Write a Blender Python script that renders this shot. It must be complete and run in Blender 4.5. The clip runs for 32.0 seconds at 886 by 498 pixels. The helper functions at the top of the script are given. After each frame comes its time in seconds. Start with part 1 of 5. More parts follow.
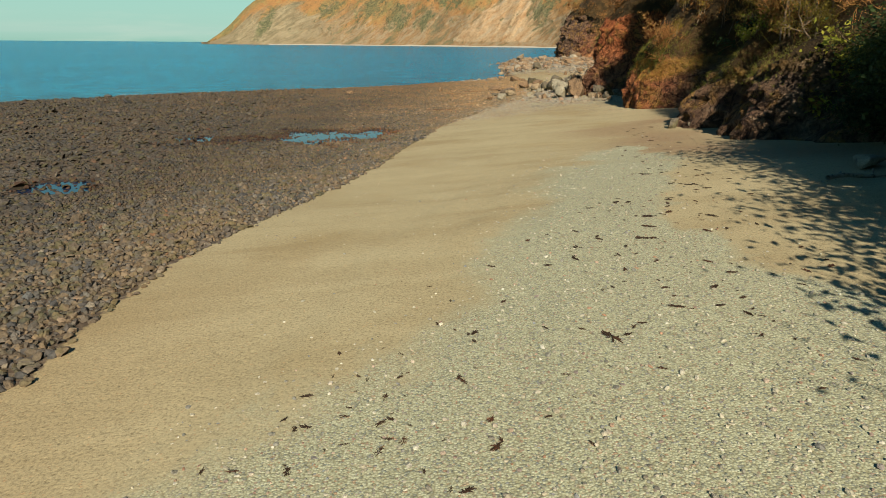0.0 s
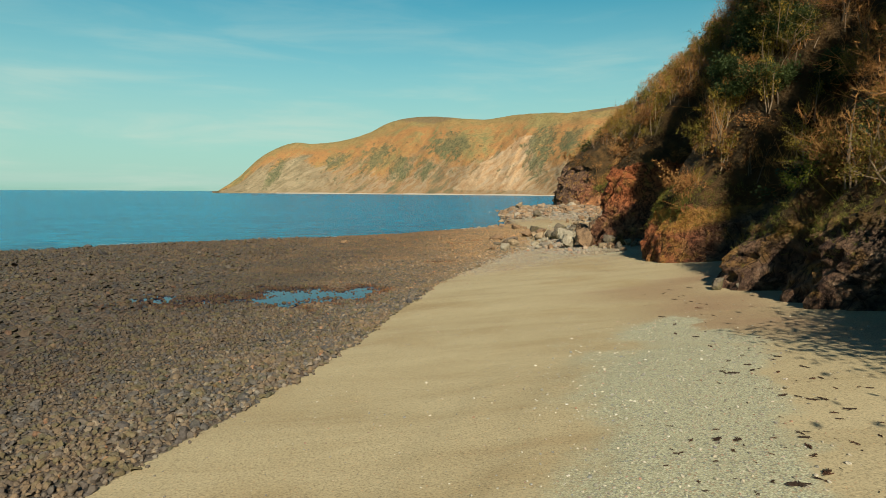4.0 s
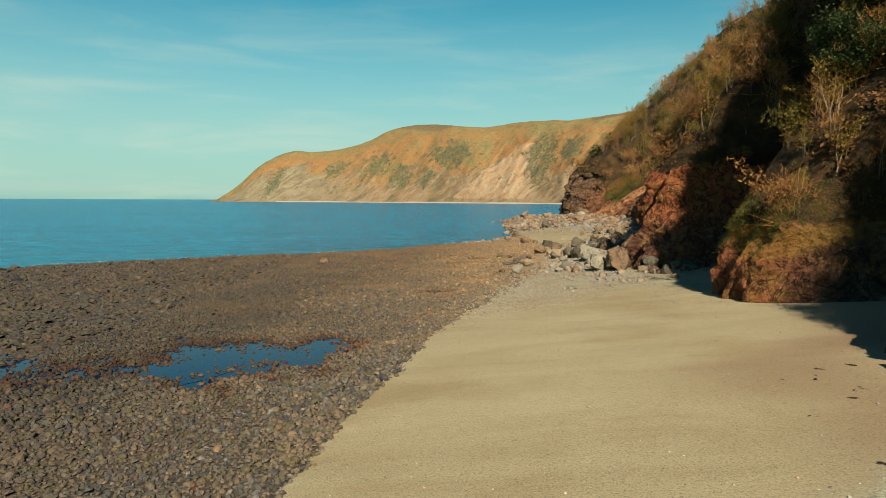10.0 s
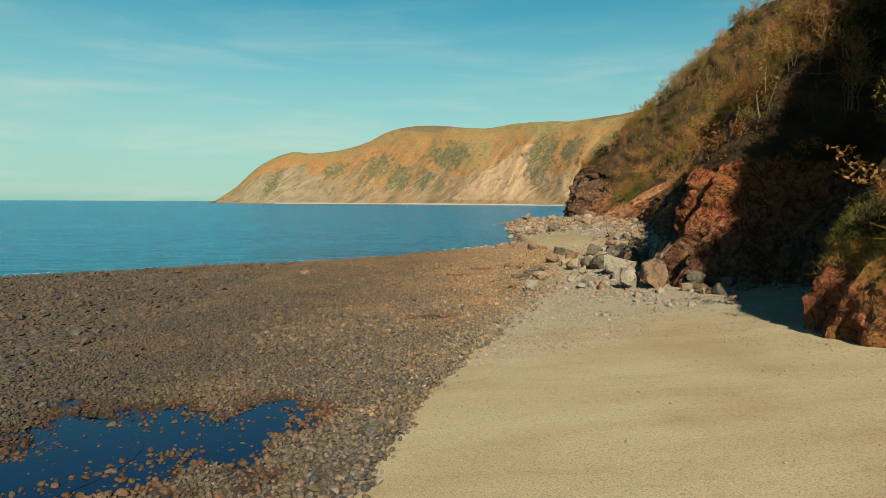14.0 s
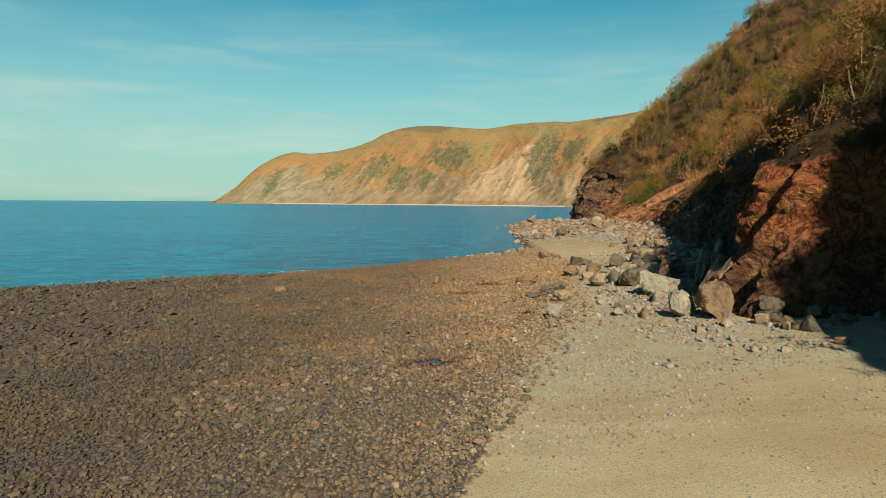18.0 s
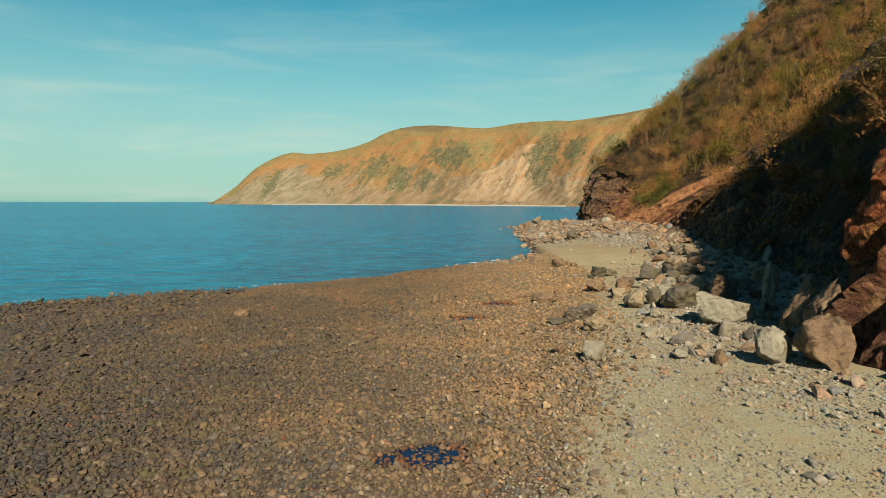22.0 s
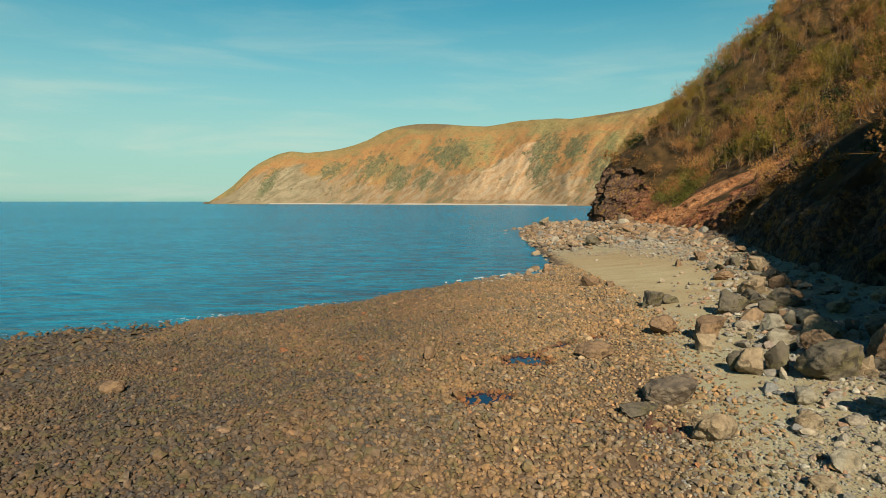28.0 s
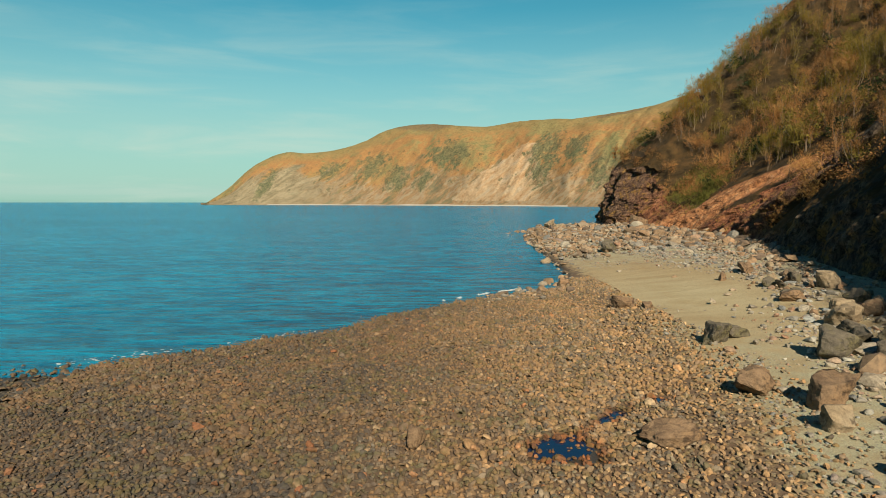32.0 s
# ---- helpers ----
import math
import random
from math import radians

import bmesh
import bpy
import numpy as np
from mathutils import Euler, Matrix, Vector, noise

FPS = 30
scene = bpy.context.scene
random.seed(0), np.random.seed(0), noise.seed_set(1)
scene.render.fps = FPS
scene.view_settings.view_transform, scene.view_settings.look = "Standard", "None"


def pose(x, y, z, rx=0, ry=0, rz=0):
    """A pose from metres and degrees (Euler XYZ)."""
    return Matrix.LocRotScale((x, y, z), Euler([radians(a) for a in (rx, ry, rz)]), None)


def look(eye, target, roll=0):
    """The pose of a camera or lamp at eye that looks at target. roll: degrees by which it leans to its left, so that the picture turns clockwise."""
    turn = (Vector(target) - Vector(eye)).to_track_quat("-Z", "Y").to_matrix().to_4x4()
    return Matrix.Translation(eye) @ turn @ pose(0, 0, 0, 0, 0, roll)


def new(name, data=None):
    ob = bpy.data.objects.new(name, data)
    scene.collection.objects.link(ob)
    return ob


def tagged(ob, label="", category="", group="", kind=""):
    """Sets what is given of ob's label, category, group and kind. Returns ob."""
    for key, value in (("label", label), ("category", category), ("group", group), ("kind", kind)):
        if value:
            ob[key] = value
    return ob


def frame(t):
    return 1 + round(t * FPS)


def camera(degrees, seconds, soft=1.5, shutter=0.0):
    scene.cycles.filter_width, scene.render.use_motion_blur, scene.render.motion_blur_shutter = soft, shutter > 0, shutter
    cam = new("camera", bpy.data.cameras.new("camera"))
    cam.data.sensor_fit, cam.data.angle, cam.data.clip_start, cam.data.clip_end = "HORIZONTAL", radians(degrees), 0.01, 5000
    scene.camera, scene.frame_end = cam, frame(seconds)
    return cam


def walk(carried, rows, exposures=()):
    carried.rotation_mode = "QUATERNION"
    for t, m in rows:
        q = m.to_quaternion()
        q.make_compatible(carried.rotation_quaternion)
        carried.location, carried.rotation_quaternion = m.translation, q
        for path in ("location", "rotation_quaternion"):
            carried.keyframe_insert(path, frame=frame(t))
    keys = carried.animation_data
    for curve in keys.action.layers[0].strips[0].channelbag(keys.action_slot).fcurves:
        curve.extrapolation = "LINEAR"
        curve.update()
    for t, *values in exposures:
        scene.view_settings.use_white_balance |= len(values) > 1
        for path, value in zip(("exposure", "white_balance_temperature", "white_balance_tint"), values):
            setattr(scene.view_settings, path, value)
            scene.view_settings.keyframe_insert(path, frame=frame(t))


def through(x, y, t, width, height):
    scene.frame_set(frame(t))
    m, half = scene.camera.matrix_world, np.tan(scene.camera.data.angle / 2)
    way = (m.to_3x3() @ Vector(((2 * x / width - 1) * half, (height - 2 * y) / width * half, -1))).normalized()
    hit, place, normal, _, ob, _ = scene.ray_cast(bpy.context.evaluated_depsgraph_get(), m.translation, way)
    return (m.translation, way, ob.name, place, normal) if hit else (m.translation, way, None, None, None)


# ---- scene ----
cam = camera(72.0, 32.0, soft=0.9)
PATH = [
    (0, (0.589, -1.591, 5.572), (0.583, 0.303, 4.931), 0.4),
    (0.5, (0.583, -0.85, 5.593), (0.576, 1.062, 5.008), 0.4),
    (1, (0.594, -0.072, 5.595), (0.587, 1.858, 5.068), 0.4),
    (1.5, (0.587, 0.716, 5.585), (0.58, 2.661, 5.119), 0.4),
    (2, (0.581, 1.513, 5.588), (0.574, 3.471, 5.182), 0.4),
    (2.5, (0.611, 2.361, 5.599), (0.602, 4.331, 5.253), 0.4),
    (3, (0.628, 3.179, 5.609), (0.619, 5.158, 5.323), 0.3),
    (3.5, (0.652, 3.976, 5.621), (0.642, 5.963, 5.395), 0.3),
    (5.5, (0.66, 7.559, 5.628), (0.65, 9.552, 5.467), 0.2),
    (6, (0.651, 8.527, 5.663), (0.642, 10.52, 5.501), 0.2),
    (6.5, (0.68, 9.534, 5.691), (0.669, 11.527, 5.529), 0.1),
    (7, (0.656, 10.487, 5.705), (0.646, 12.48, 5.543), 0.1),
    (7.5, (0.689, 11.489, 5.711), (0.679, 13.483, 5.549), 0.2),
    (8, (0.693, 12.552, 5.722), (0.684, 14.545, 5.559), 0.2),
    (8.5, (0.7, 13.591, 5.722), (0.689, 15.585, 5.56), 0.2),
    (9, (0.722, 14.652, 5.718), (0.712, 16.645, 5.556), 0.2),
    (9.5, (0.76, 15.679, 5.735), (0.749, 17.672, 5.572), 0.2),
    (10, (0.783, 16.723, 5.737), (0.77, 18.717, 5.575), 0.2),
    (10.5, (0.743, 17.739, 5.742), (0.731, 19.732, 5.581), 0.2),
    (11, (0.715, 18.685, 5.752), (0.703, 20.679, 5.591), 0.2),
    (11.5, (0.718, 19.69, 5.749), (0.707, 21.683, 5.589), 0.3),
    (12, (0.761, 20.758, 5.739), (0.749, 22.751, 5.58), 0.3),
    (12.5, (0.741, 21.787, 5.758), (0.73, 23.781, 5.599), 0.4),
    (13, (0.743, 22.854, 5.787), (0.732, 24.848, 5.628), 0.3),
    (13.5, (0.732, 23.9, 5.803), (0.721, 25.893, 5.645), 0.3),
    (14, (0.69, 24.974, 5.799), (0.68, 26.967, 5.642), 0.2),
    (14.5, (0.715, 26.072, 5.835), (0.704, 28.065, 5.677), 0.2),
    (16.5, (0.746, 30.431, 5.93), (0.734, 32.425, 5.773), 0.2),
    (17, (0.67, 31.415, 5.937), (0.66, 33.409, 5.781), 0.3),
    (17.5, (0.609, 32.421, 5.968), (0.599, 34.415, 5.813), 0.3),
    (18, (0.568, 33.468, 6.018), (0.557, 35.462, 5.863), 0.3),
    (18.5, (0.552, 34.523, 6.043), (0.541, 36.517, 5.889), 0.3),
    (19, (0.515, 35.564, 6.064), (0.504, 37.558, 5.91), 0.3),
    (19.5, (0.491, 36.683, 6.062), (0.481, 38.677, 5.909), 0.4),
    (20, (0.47, 37.769, 6.087), (0.46, 39.763, 5.933), 0.4),
    (20.5, (0.464, 38.887, 6.096), (0.454, 40.881, 5.943), 0.3),
    (21, (0.474, 40.034, 6.119), (0.464, 42.028, 5.965), 0.2),
    (21.5, (0.516, 41.178, 6.126), (0.505, 43.172, 5.972), 0.2),
    (22, (0.551, 42.284, 6.137), (0.539, 44.278, 5.982), 0.1),
    (22.5, (0.569, 43.435, 6.156), (0.558, 45.429, 6.001), 0.1),
    (23, (0.548, 44.542, 6.173), (0.537, 46.536, 6.018), 0.0),
    (23.5, (0.536, 45.645, 6.195), (0.525, 47.639, 6.04), 0.0),
    (24, (0.56, 46.845, 6.201), (0.549, 48.839, 6.045), 0.0),
    (24.5, (0.574, 48.043, 6.191), (0.563, 50.037, 6.036), -0.0),
    (25, (0.588, 49.19, 6.176), (0.576, 51.184, 6.02), 0.0),
    (25.5, (0.595, 50.363, 6.155), (0.583, 52.357, 5.999), -0.0),
    (27.5, (0.563, 55.064, 6.292), (0.552, 57.057, 6.135), -0.0),
    (28, (0.553, 56.309, 6.279), (0.543, 58.303, 6.121), -0.0),
    (28.5, (0.573, 57.513, 6.288), (0.563, 59.507, 6.131), 0.0),
    (29, (0.582, 58.699, 6.295), (0.573, 60.692, 6.14), 0.0),
    (29.5, (0.586, 59.846, 6.328), (0.577, 61.84, 6.172), -0.0),
    (30, (0.608, 61.024, 6.343), (0.6, 63.018, 6.187), -0.1),
    (30.5, (0.626, 62.171, 6.337), (0.617, 64.165, 6.181), -0.0),
    (31, (0.649, 63.313, 6.339), (0.639, 65.307, 6.184), -0.0),
    (31.5, (0.652, 64.562, 6.318), (0.645, 66.556, 6.162), 0.0),
    (32, (0.659, 65.757, 6.29), (0.652, 67.751, 6.135), 0.0),
]
walk(cam, [(t, look(eye, target, roll)) for t, eye, target, roll in PATH])

# ---- light ----
SUN_AZ, SUN_EL = math.radians(172), math.radians(36)
sun_dir = Vector((math.sin(SUN_AZ) * math.cos(SUN_EL), math.cos(SUN_AZ) * math.cos(SUN_EL), math.sin(SUN_EL)))
sun = new("sun", bpy.data.lights.new("sun", "SUN"))
sun.data.energy, sun.data.angle, sun.data.color = 5.0, radians(0.5), (1.0, 0.89, 0.69)
sun.matrix_world = look(sun_dir * 100, (0, 0, 0))
scene.view_settings.exposure = 0.92


def nodes_of(tree):
    """Short ways to add a node and to wire it."""
    def add(kind, *wires, **values):
        node = tree.nodes.new(kind)
        for key, value in values.items():
            setattr(node, key, value)
        for slot, value in wires:
            if isinstance(value, bpy.types.NodeSocket):
                tree.links.new(value, node.inputs[slot])
            else:
                node.inputs[slot].default_value = value
        return node
    return add


def ramp(add, fac, stops, smooth=False):
    node = add("ShaderNodeValToRGB", ("Fac", fac))
    if smooth:
        node.color_ramp.interpolation = "EASE"
    while len(node.color_ramp.elements) < len(stops):
        node.color_ramp.elements.new(0.5)
    for e, (p, c) in zip(node.color_ramp.elements, stops):
        e.position, e.color = p, (*c, 1) if len(c) == 3 else c
    return node.outputs["Color"]


def mix(add, fac, a, b, kind="MIX"):
    node = add("ShaderNodeMix", data_type="RGBA", blend_type=kind)
    for slot, value in ((0, fac), (6, a), (7, b)):
        if isinstance(value, bpy.types.NodeSocket):
            node.id_data.links.new(value, node.inputs[slot])
        else:
            node.inputs[slot].default_value = value if slot == 0 else (*value, 1)
    return node.outputs[2]


def build_world():
    world = bpy.data.worlds.new("sky")
    scene.world = world
    world.use_nodes = True
    tree = world.node_tree
    tree.nodes.clear()
    add = nodes_of(tree)
    sky = add("ShaderNodeTexSky", sky_type="NISHITA", sun_disc=False, sun_elevation=SUN_EL, sun_rotation=SUN_AZ,
              air_density=1.0, dust_density=0.7, ozone_density=1.5)
    coord = add("ShaderNodeTexCoord").outputs["Generated"]
    sep = add("ShaderNodeSeparateXYZ", ("Vector", coord))
    up = sep.outputs["Z"]
    # long thin streaks of cirrus, stretched along the horizon
    flat = add("ShaderNodeMapping", ("Vector", coord), ("Scale", (1.6, 1.6, 11.0)), ("Rotation", (0, radians(3), 0)))
    n1 = add("ShaderNodeTexNoise", ("Vector", flat.outputs[0]), ("Scale", 2.2), ("Detail", 6), ("Roughness", 0.55), ("Distortion", 0.4)).outputs["Fac"]
    veil = ramp(add, n1, [(0.42, (0, 0, 0)), (0.75, (0.55, 0.55, 0.55))], True)
    low = ramp(add, up, [(0.0, (1, 1, 1)), (0.1, (0.85, 0.85, 0.85)), (0.3, (0.14, 0.14, 0.14)), (0.55, (0.06, 0.06, 0.06))])
    amount = mix(add, 1.0, veil, low, "MULTIPLY")
    tint = ramp(add, up, [(0.0, (0.2, 1.0, 0.9)), (0.3, (0.2, 1.0, 0.9)), (0.55, (0.12, 0.5, 0.7)), (1.0, (0.1, 0.36, 0.6))])
    teal = mix(add, 1.0, sky.outputs[0], tint, "MULTIPLY")
    haze = ramp(add, up, [(0.0, (0.6, 0.6, 0.6)), (0.012, (0.86, 0.86, 0.86)), (0.03, (0.82, 0.82, 0.82)), (0.12, (0.66, 0.66, 0.66)), (0.2, (0.34, 0.34, 0.34)), (0.29, (0.07, 0.07, 0.07)), (0.42, (0, 0, 0))])
    c1 = mix(add, haze, teal, (4.6, 6.5, 5.65))
    c2 = mix(add, amount, c1, (6.2, 7.4, 6.2))
    back = add("ShaderNodeBackground", ("Color", c2), ("Strength", 0.052))
    out = add("ShaderNodeOutputWorld", ("Surface", back.outputs[0]))


build_world()

# ---- numbers of the place ----
SEA = -1.0
YE = (-60, 0, 7, 13, 17, 21, 27, 36, 40, 46, 50, 53, 57, 62, 68, 85, 100, 115, 130, 170, 400)
XE = (-7, -6.6, -6.4, -6.1, -5.2, -4.2, -2.6, -1.3, -0.5, 0.9, 1.9, 2.6, 3.6, 5.0, 6.6, 10.2, 12.2, 13.2, 14.0, 16, 30)
XS = (-600, -44, -36, -28, -15, -6, 1.4, 7, 11, 13.0, 15.0, 17, 24, 40, 70, 300)
YS = (-330, 72, 79, 85, 92, 99.5, 109, 114, 117.5, 128, 165, 190, 225, 226, 230, 240)
YF = (-60, 0, 10, 18, 22, 25, 29, 31, 32.5, 35, 36.5, 38, 42.5, 44.2, 45.2, 48.5, 49.8, 51.2, 57, 61, 62.6, 66, 68, 70, 78, 95, 110, 132, 150, 165, 185, 200, 212, 222, 240, 300, 400)
XF = (19, 19, 20, 20, 17, 14.2, 14, 15.5, 13.6, 13.6, 17, 19.6, 20.2, 16.0, 14.8, 14.4, 17, 21, 23, 21, 15, 14.6, 17, 21, 24.5, 27, 30, 36, 38, 39, 38, 35.5, 37, 55, 110, 260, 420)


def hashed(i, j, k, seed):
    h = (i * 374761393 + j * 668265263 + k * 2147483647 + seed * 974711) & 0xFFFFFFFF
    h = ((h ^ (h >> 13)) * 1274126177) & 0xFFFFFFFF
    h = ((h ^ (h >> 16)) * 1103515245) & 0xFFFFFFFF
    return ((h ^ (h >> 15)) & 0xFFFFFF) / 0xFFFFFF


def vnoise(p, seed=0):
    """Smooth noise from 0 to 1 at the rows of p."""
    p = np.asarray(p, float)
    c = np.floor(p).astype(np.int64)
    f = p - c
    f = f * f * (3 - 2 * f)
    out = 0
    for a in (0, 1):
        for b in (0, 1):
            for d in (0, 1):
                w = (f[..., 0] if a else 1 - f[..., 0]) * (f[..., 1] if b else 1 - f[..., 1]) * (f[..., 2] if d else 1 - f[..., 2])
                out = out + w * hashed(c[..., 0] + a, c[..., 1] + b, c[..., 2] + d, seed)
    return out


def fbm(x, y, z, size, octaves=4, seed=0, rough=0.5):
    """Fractal noise about 0, with lumps of that size in metres."""
    p = np.stack(np.broadcast_arrays(x, y, z), -1) / size
    total, amp, out = 0, 1.0, 0
    for o in range(octaves):
        out = out + amp * (vnoise(p * 2**o + 17.3 * o, seed + o) - 0.5)
        total += amp
        amp *= rough
    return 2 * out / total


def smooth(a, b, v):
    t = np.clip((v - a) / (b - a), 0, 1)
    return t * t * (3 - 2 * t)


def curve(x, xs, ys):
    """A smooth line through the given stops."""
    xs, ys = np.asarray(xs, float), np.asarray(ys, float)
    m = np.gradient(ys, xs)
    x = np.clip(x, xs[0], xs[-1])
    i = np.clip(np.searchsorted(xs, x, "right") - 1, 0, len(xs) - 2)
    w = xs[i + 1] - xs[i]
    t = (x - xs[i]) / w
    return (1 + 2 * t) * (1 - t) ** 2 * ys[i] + t * (1 - t) ** 2 * w * m[i] + t * t * (3 - 2 * t) * ys[i + 1] + t * t * (t - 1) * w * m[i + 1]


def sea_distance(x, y):
    """About how far a place is from the water's edge, inland."""
    line = (np.interp(x, XS, YS) - y) * 0.85
    return line + np.where(np.abs(line) < 40, 1.5 * fbm(x, y, 0, 7.0, 3, 23), 0)


def sand_distance(x, y):
    """How far a place is inside the edge of the sand."""
    return x - np.interp(y, YE, XE)


def ground_z(x, y):
    x, y = np.asarray(x, float), np.asarray(y, float)
    away = sea_distance(x, y)
    inland = smooth(0, 30, x - np.interp(y, YF, XF) + 14)
    away = np.maximum(away, inland * 40 * (y < 214) - 4)
    cob = SEA + 0.5 * (1 - np.exp(-np.maximum(away, 0) / 18)) + np.minimum(away, 0) * 0.07
    cob = np.maximum(cob, -5) + 0.06 * fbm(x, y, 0, 3.0, 3, 3) * (away > -5)
    d = sand_distance(x, y)
    bank = np.interp(y, (0, 8, 18, 30, 45, 60, 80), (0.55, 0.5, 0.28, -0.12, -0.3, -0.42, -0.5))
    sand = bank - 0.05 + 0.09 * d + 0.05 * fbm(x, y, 0, 9.0, 2, 8)
    near = smooth(26, 20, y)
    for line, drop in ((3.6, 0.045), (5.6, 0.05), (7.4, 0.04)):
        sand = sand + near * drop * (smooth(-0.18, 0.18, d - line - 0.12 * y - 1.6 * fbm(x, y, 0, 6.5, 2, int(10 * line))) - 0.5)
    k = 0.08
    h = np.clip(0.5 + 0.5 * (sand - cob) / k, 0, 1)
    top = cob * (1 - h) + sand * h + k * h * (1 - h)
    top = np.minimum(top, SEA + 0.13 * np.maximum(away, 0) + 0.02)
    return np.where(away > 0, top, np.minimum(cob, top))


def mesh_from(name, verts, faces, smooth_shade=True):
    me = bpy.data.meshes.new(name)
    verts, faces = np.asarray(verts, np.float32), np.asarray(faces, np.int32)
    n = faces.shape[1]
    me.vertices.add(len(verts))
    me.vertices.foreach_set("co", verts.ravel())
    me.loops.add(faces.size)
    me.loops.foreach_set("vertex_index", faces.ravel())
    me.polygons.add(len(faces))
    me.polygons.foreach_set("loop_start", np.arange(len(faces), dtype=np.int32) * n)
    me.polygons.foreach_set("use_smooth", np.full(len(faces), smooth_shade))
    me.update(calc_edges=True)
    return me


def grid_faces(rows, cols):
    i = np.arange(rows * cols).reshape(rows, cols)
    return np.stack([i[:-1, :-1], i[:-1, 1:], i[1:, 1:], i[1:, :-1]], -1).reshape(-1, 4)


def attribute(me, name, values):
    a = me.attributes.new(name, "FLOAT", "POINT")
    a.data.foreach_set("value", np.asarray(values, np.float32).ravel())


def material(name):
    m = bpy.data.materials.new(name)
    m.use_nodes = True
    tree = m.node_tree
    tree.nodes.clear()
    add = nodes_of(tree)
    shader = add("ShaderNodeBsdfPrincipled")
    out = add("ShaderNodeOutputMaterial", ("Surface", shader.outputs[0]))
    return m, add, shader, tree.links.new


def plain(name, color, rough=0.8):
    m, add, shader, link = material(name)
    shader.inputs["Base Color"].default_value = (*color, 1)
    shader.inputs["Roughness"].default_value = rough
    return m

# ---- materials ----
def coords(add):
    return add("ShaderNodeNewGeometry").outputs["Position"]


def noise_tex(add, vec, scale, detail=5, rough=0.55, distort=0.0):
    return add("ShaderNodeTexNoise", ("Vector", vec), ("Scale", scale), ("Detail", detail), ("Roughness", rough), ("Distortion", distort)).outputs["Fac"]


def attr(add, name):
    return add("ShaderNodeAttribute", attribute_name=name).outputs["Fac"]


def bump(add, shader, link, height, strength, distance):
    node = add("ShaderNodeBump", ("Height", height), ("Strength", strength), ("Distance", distance))
    link(node.outputs[0], shader.inputs["Normal"])
    return node


def math_node(add, op, a, b):
    return add("ShaderNodeMath", (0, a), (1, b), operation=op).outputs[0]


def ground_material():
    m, add, shader, link = material("beach_ground")
    p = coords(add)
    big = noise_tex(add, p, 0.16, 4)
    streak_map = add("ShaderNodeMapping", ("Vector", p), ("Scale", (0.09, 0.5, 1)), ("Rotation", (0, 0, 0.3)))
    streak = noise_tex(add, streak_map.outputs[0], 1.0, 5, 0.6, 0.8)
    fine = noise_tex(add, p, 22, 4, 0.7)
    grains = add("ShaderNodeTexVoronoi", ("Vector", p), ("Scale", 34.0))
    # sand: golden, with damp darker streaks and a little grit
    sand = ramp(add, streak, [(0.28, (0.23, 0.18, 0.101)), (0.42, (0.255, 0.212, 0.124)), (0.55, (0.277, 0.234, 0.14)), (0.75, (0.305, 0.262, 0.16))])
    damp = ramp(add, big, [(0.28, (0.84, 0.77, 0.68)), (0.47, (1, 1, 1))])
    sand = mix(add, 1.0, sand, damp, "MULTIPLY")
    grit = ramp(add, fine, [(0.3, (0.52, 0.49, 0.46)), (0.48, (1, 1, 1)), (0.72, (1.28, 1.26, 1.2))])
    sand = mix(add, 1.0, sand, grit, "MULTIPLY")
    chips = add("ShaderNodeTexVoronoi", ("Vector", p), ("Scale", 19.0))
    chip_tone = add("ShaderNodeSeparateColor", ("Color", chips.outputs["Color"])).outputs[1]
    chip = ramp(add, chip_tone, [(0.0, (0.45, 0.46, 0.48)), (0.12, (0.72, 0.7, 0.68)), (0.16, (1, 1, 1)), (0.84, (1, 1, 1)), (0.88, (1.4, 1.42, 1.45)), (0.97, (1.15, 0.85, 0.75))])
    chip = mix(add, ramp(add, chips.outputs["Distance"], [(0.32, (1, 1, 1)), (0.42, (0, 0, 0))]), (1, 1, 1), chip)
    sand = mix(add, attr(add, "gravel"), sand, mix(add, 1.0, sand, chip, "MULTIPLY"))
    rusty = math_node(add, "MULTIPLY", attr(add, "rusty"), 0.75)
    sand = mix(add, rusty, sand, mix(add, 1.0, sand, (0.8, 0.66, 0.55), "MULTIPLY"))
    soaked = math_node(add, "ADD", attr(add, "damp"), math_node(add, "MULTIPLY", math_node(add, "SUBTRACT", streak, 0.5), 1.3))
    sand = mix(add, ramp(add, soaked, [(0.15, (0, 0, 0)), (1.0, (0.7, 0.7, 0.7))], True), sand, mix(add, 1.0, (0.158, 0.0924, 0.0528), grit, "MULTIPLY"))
    # shingle: pale grey-cream pebbles with odd blue, red and white ones
    tone = add("ShaderNodeSeparateColor", ("Color", grains.outputs["Color"])).outputs[0]
    peb = ramp(add, tone, [(0.0, (0.15, 0.165, 0.145)), (0.2, (0.26, 0.262, 0.18)), (0.6, (0.33, 0.335, 0.225)), (0.88, (0.385, 0.395, 0.285)), (0.96, (0.29, 0.198, 0.125)), (1.0, (0.198, 0.231, 0.231))])
    edge = ramp(add, grains.outputs["Distance"], [(0.3, (1, 1, 1)), (0.75, (0.66, 0.62, 0.56))])
    peb = mix(add, 1.0, peb, edge, "MULTIPLY")
    blotch = noise_tex(add, p, 0.9, 5, 0.6)
    amount = math_node(add, "ADD", attr(add, "shingle"), math_node(add, "MULTIPLY", math_node(add, "SUBTRACT", blotch, 0.5), 0.9))
    amount = ramp(add, amount, [(0.2, (0, 0, 0)), (0.85, (1, 1, 1))], True)
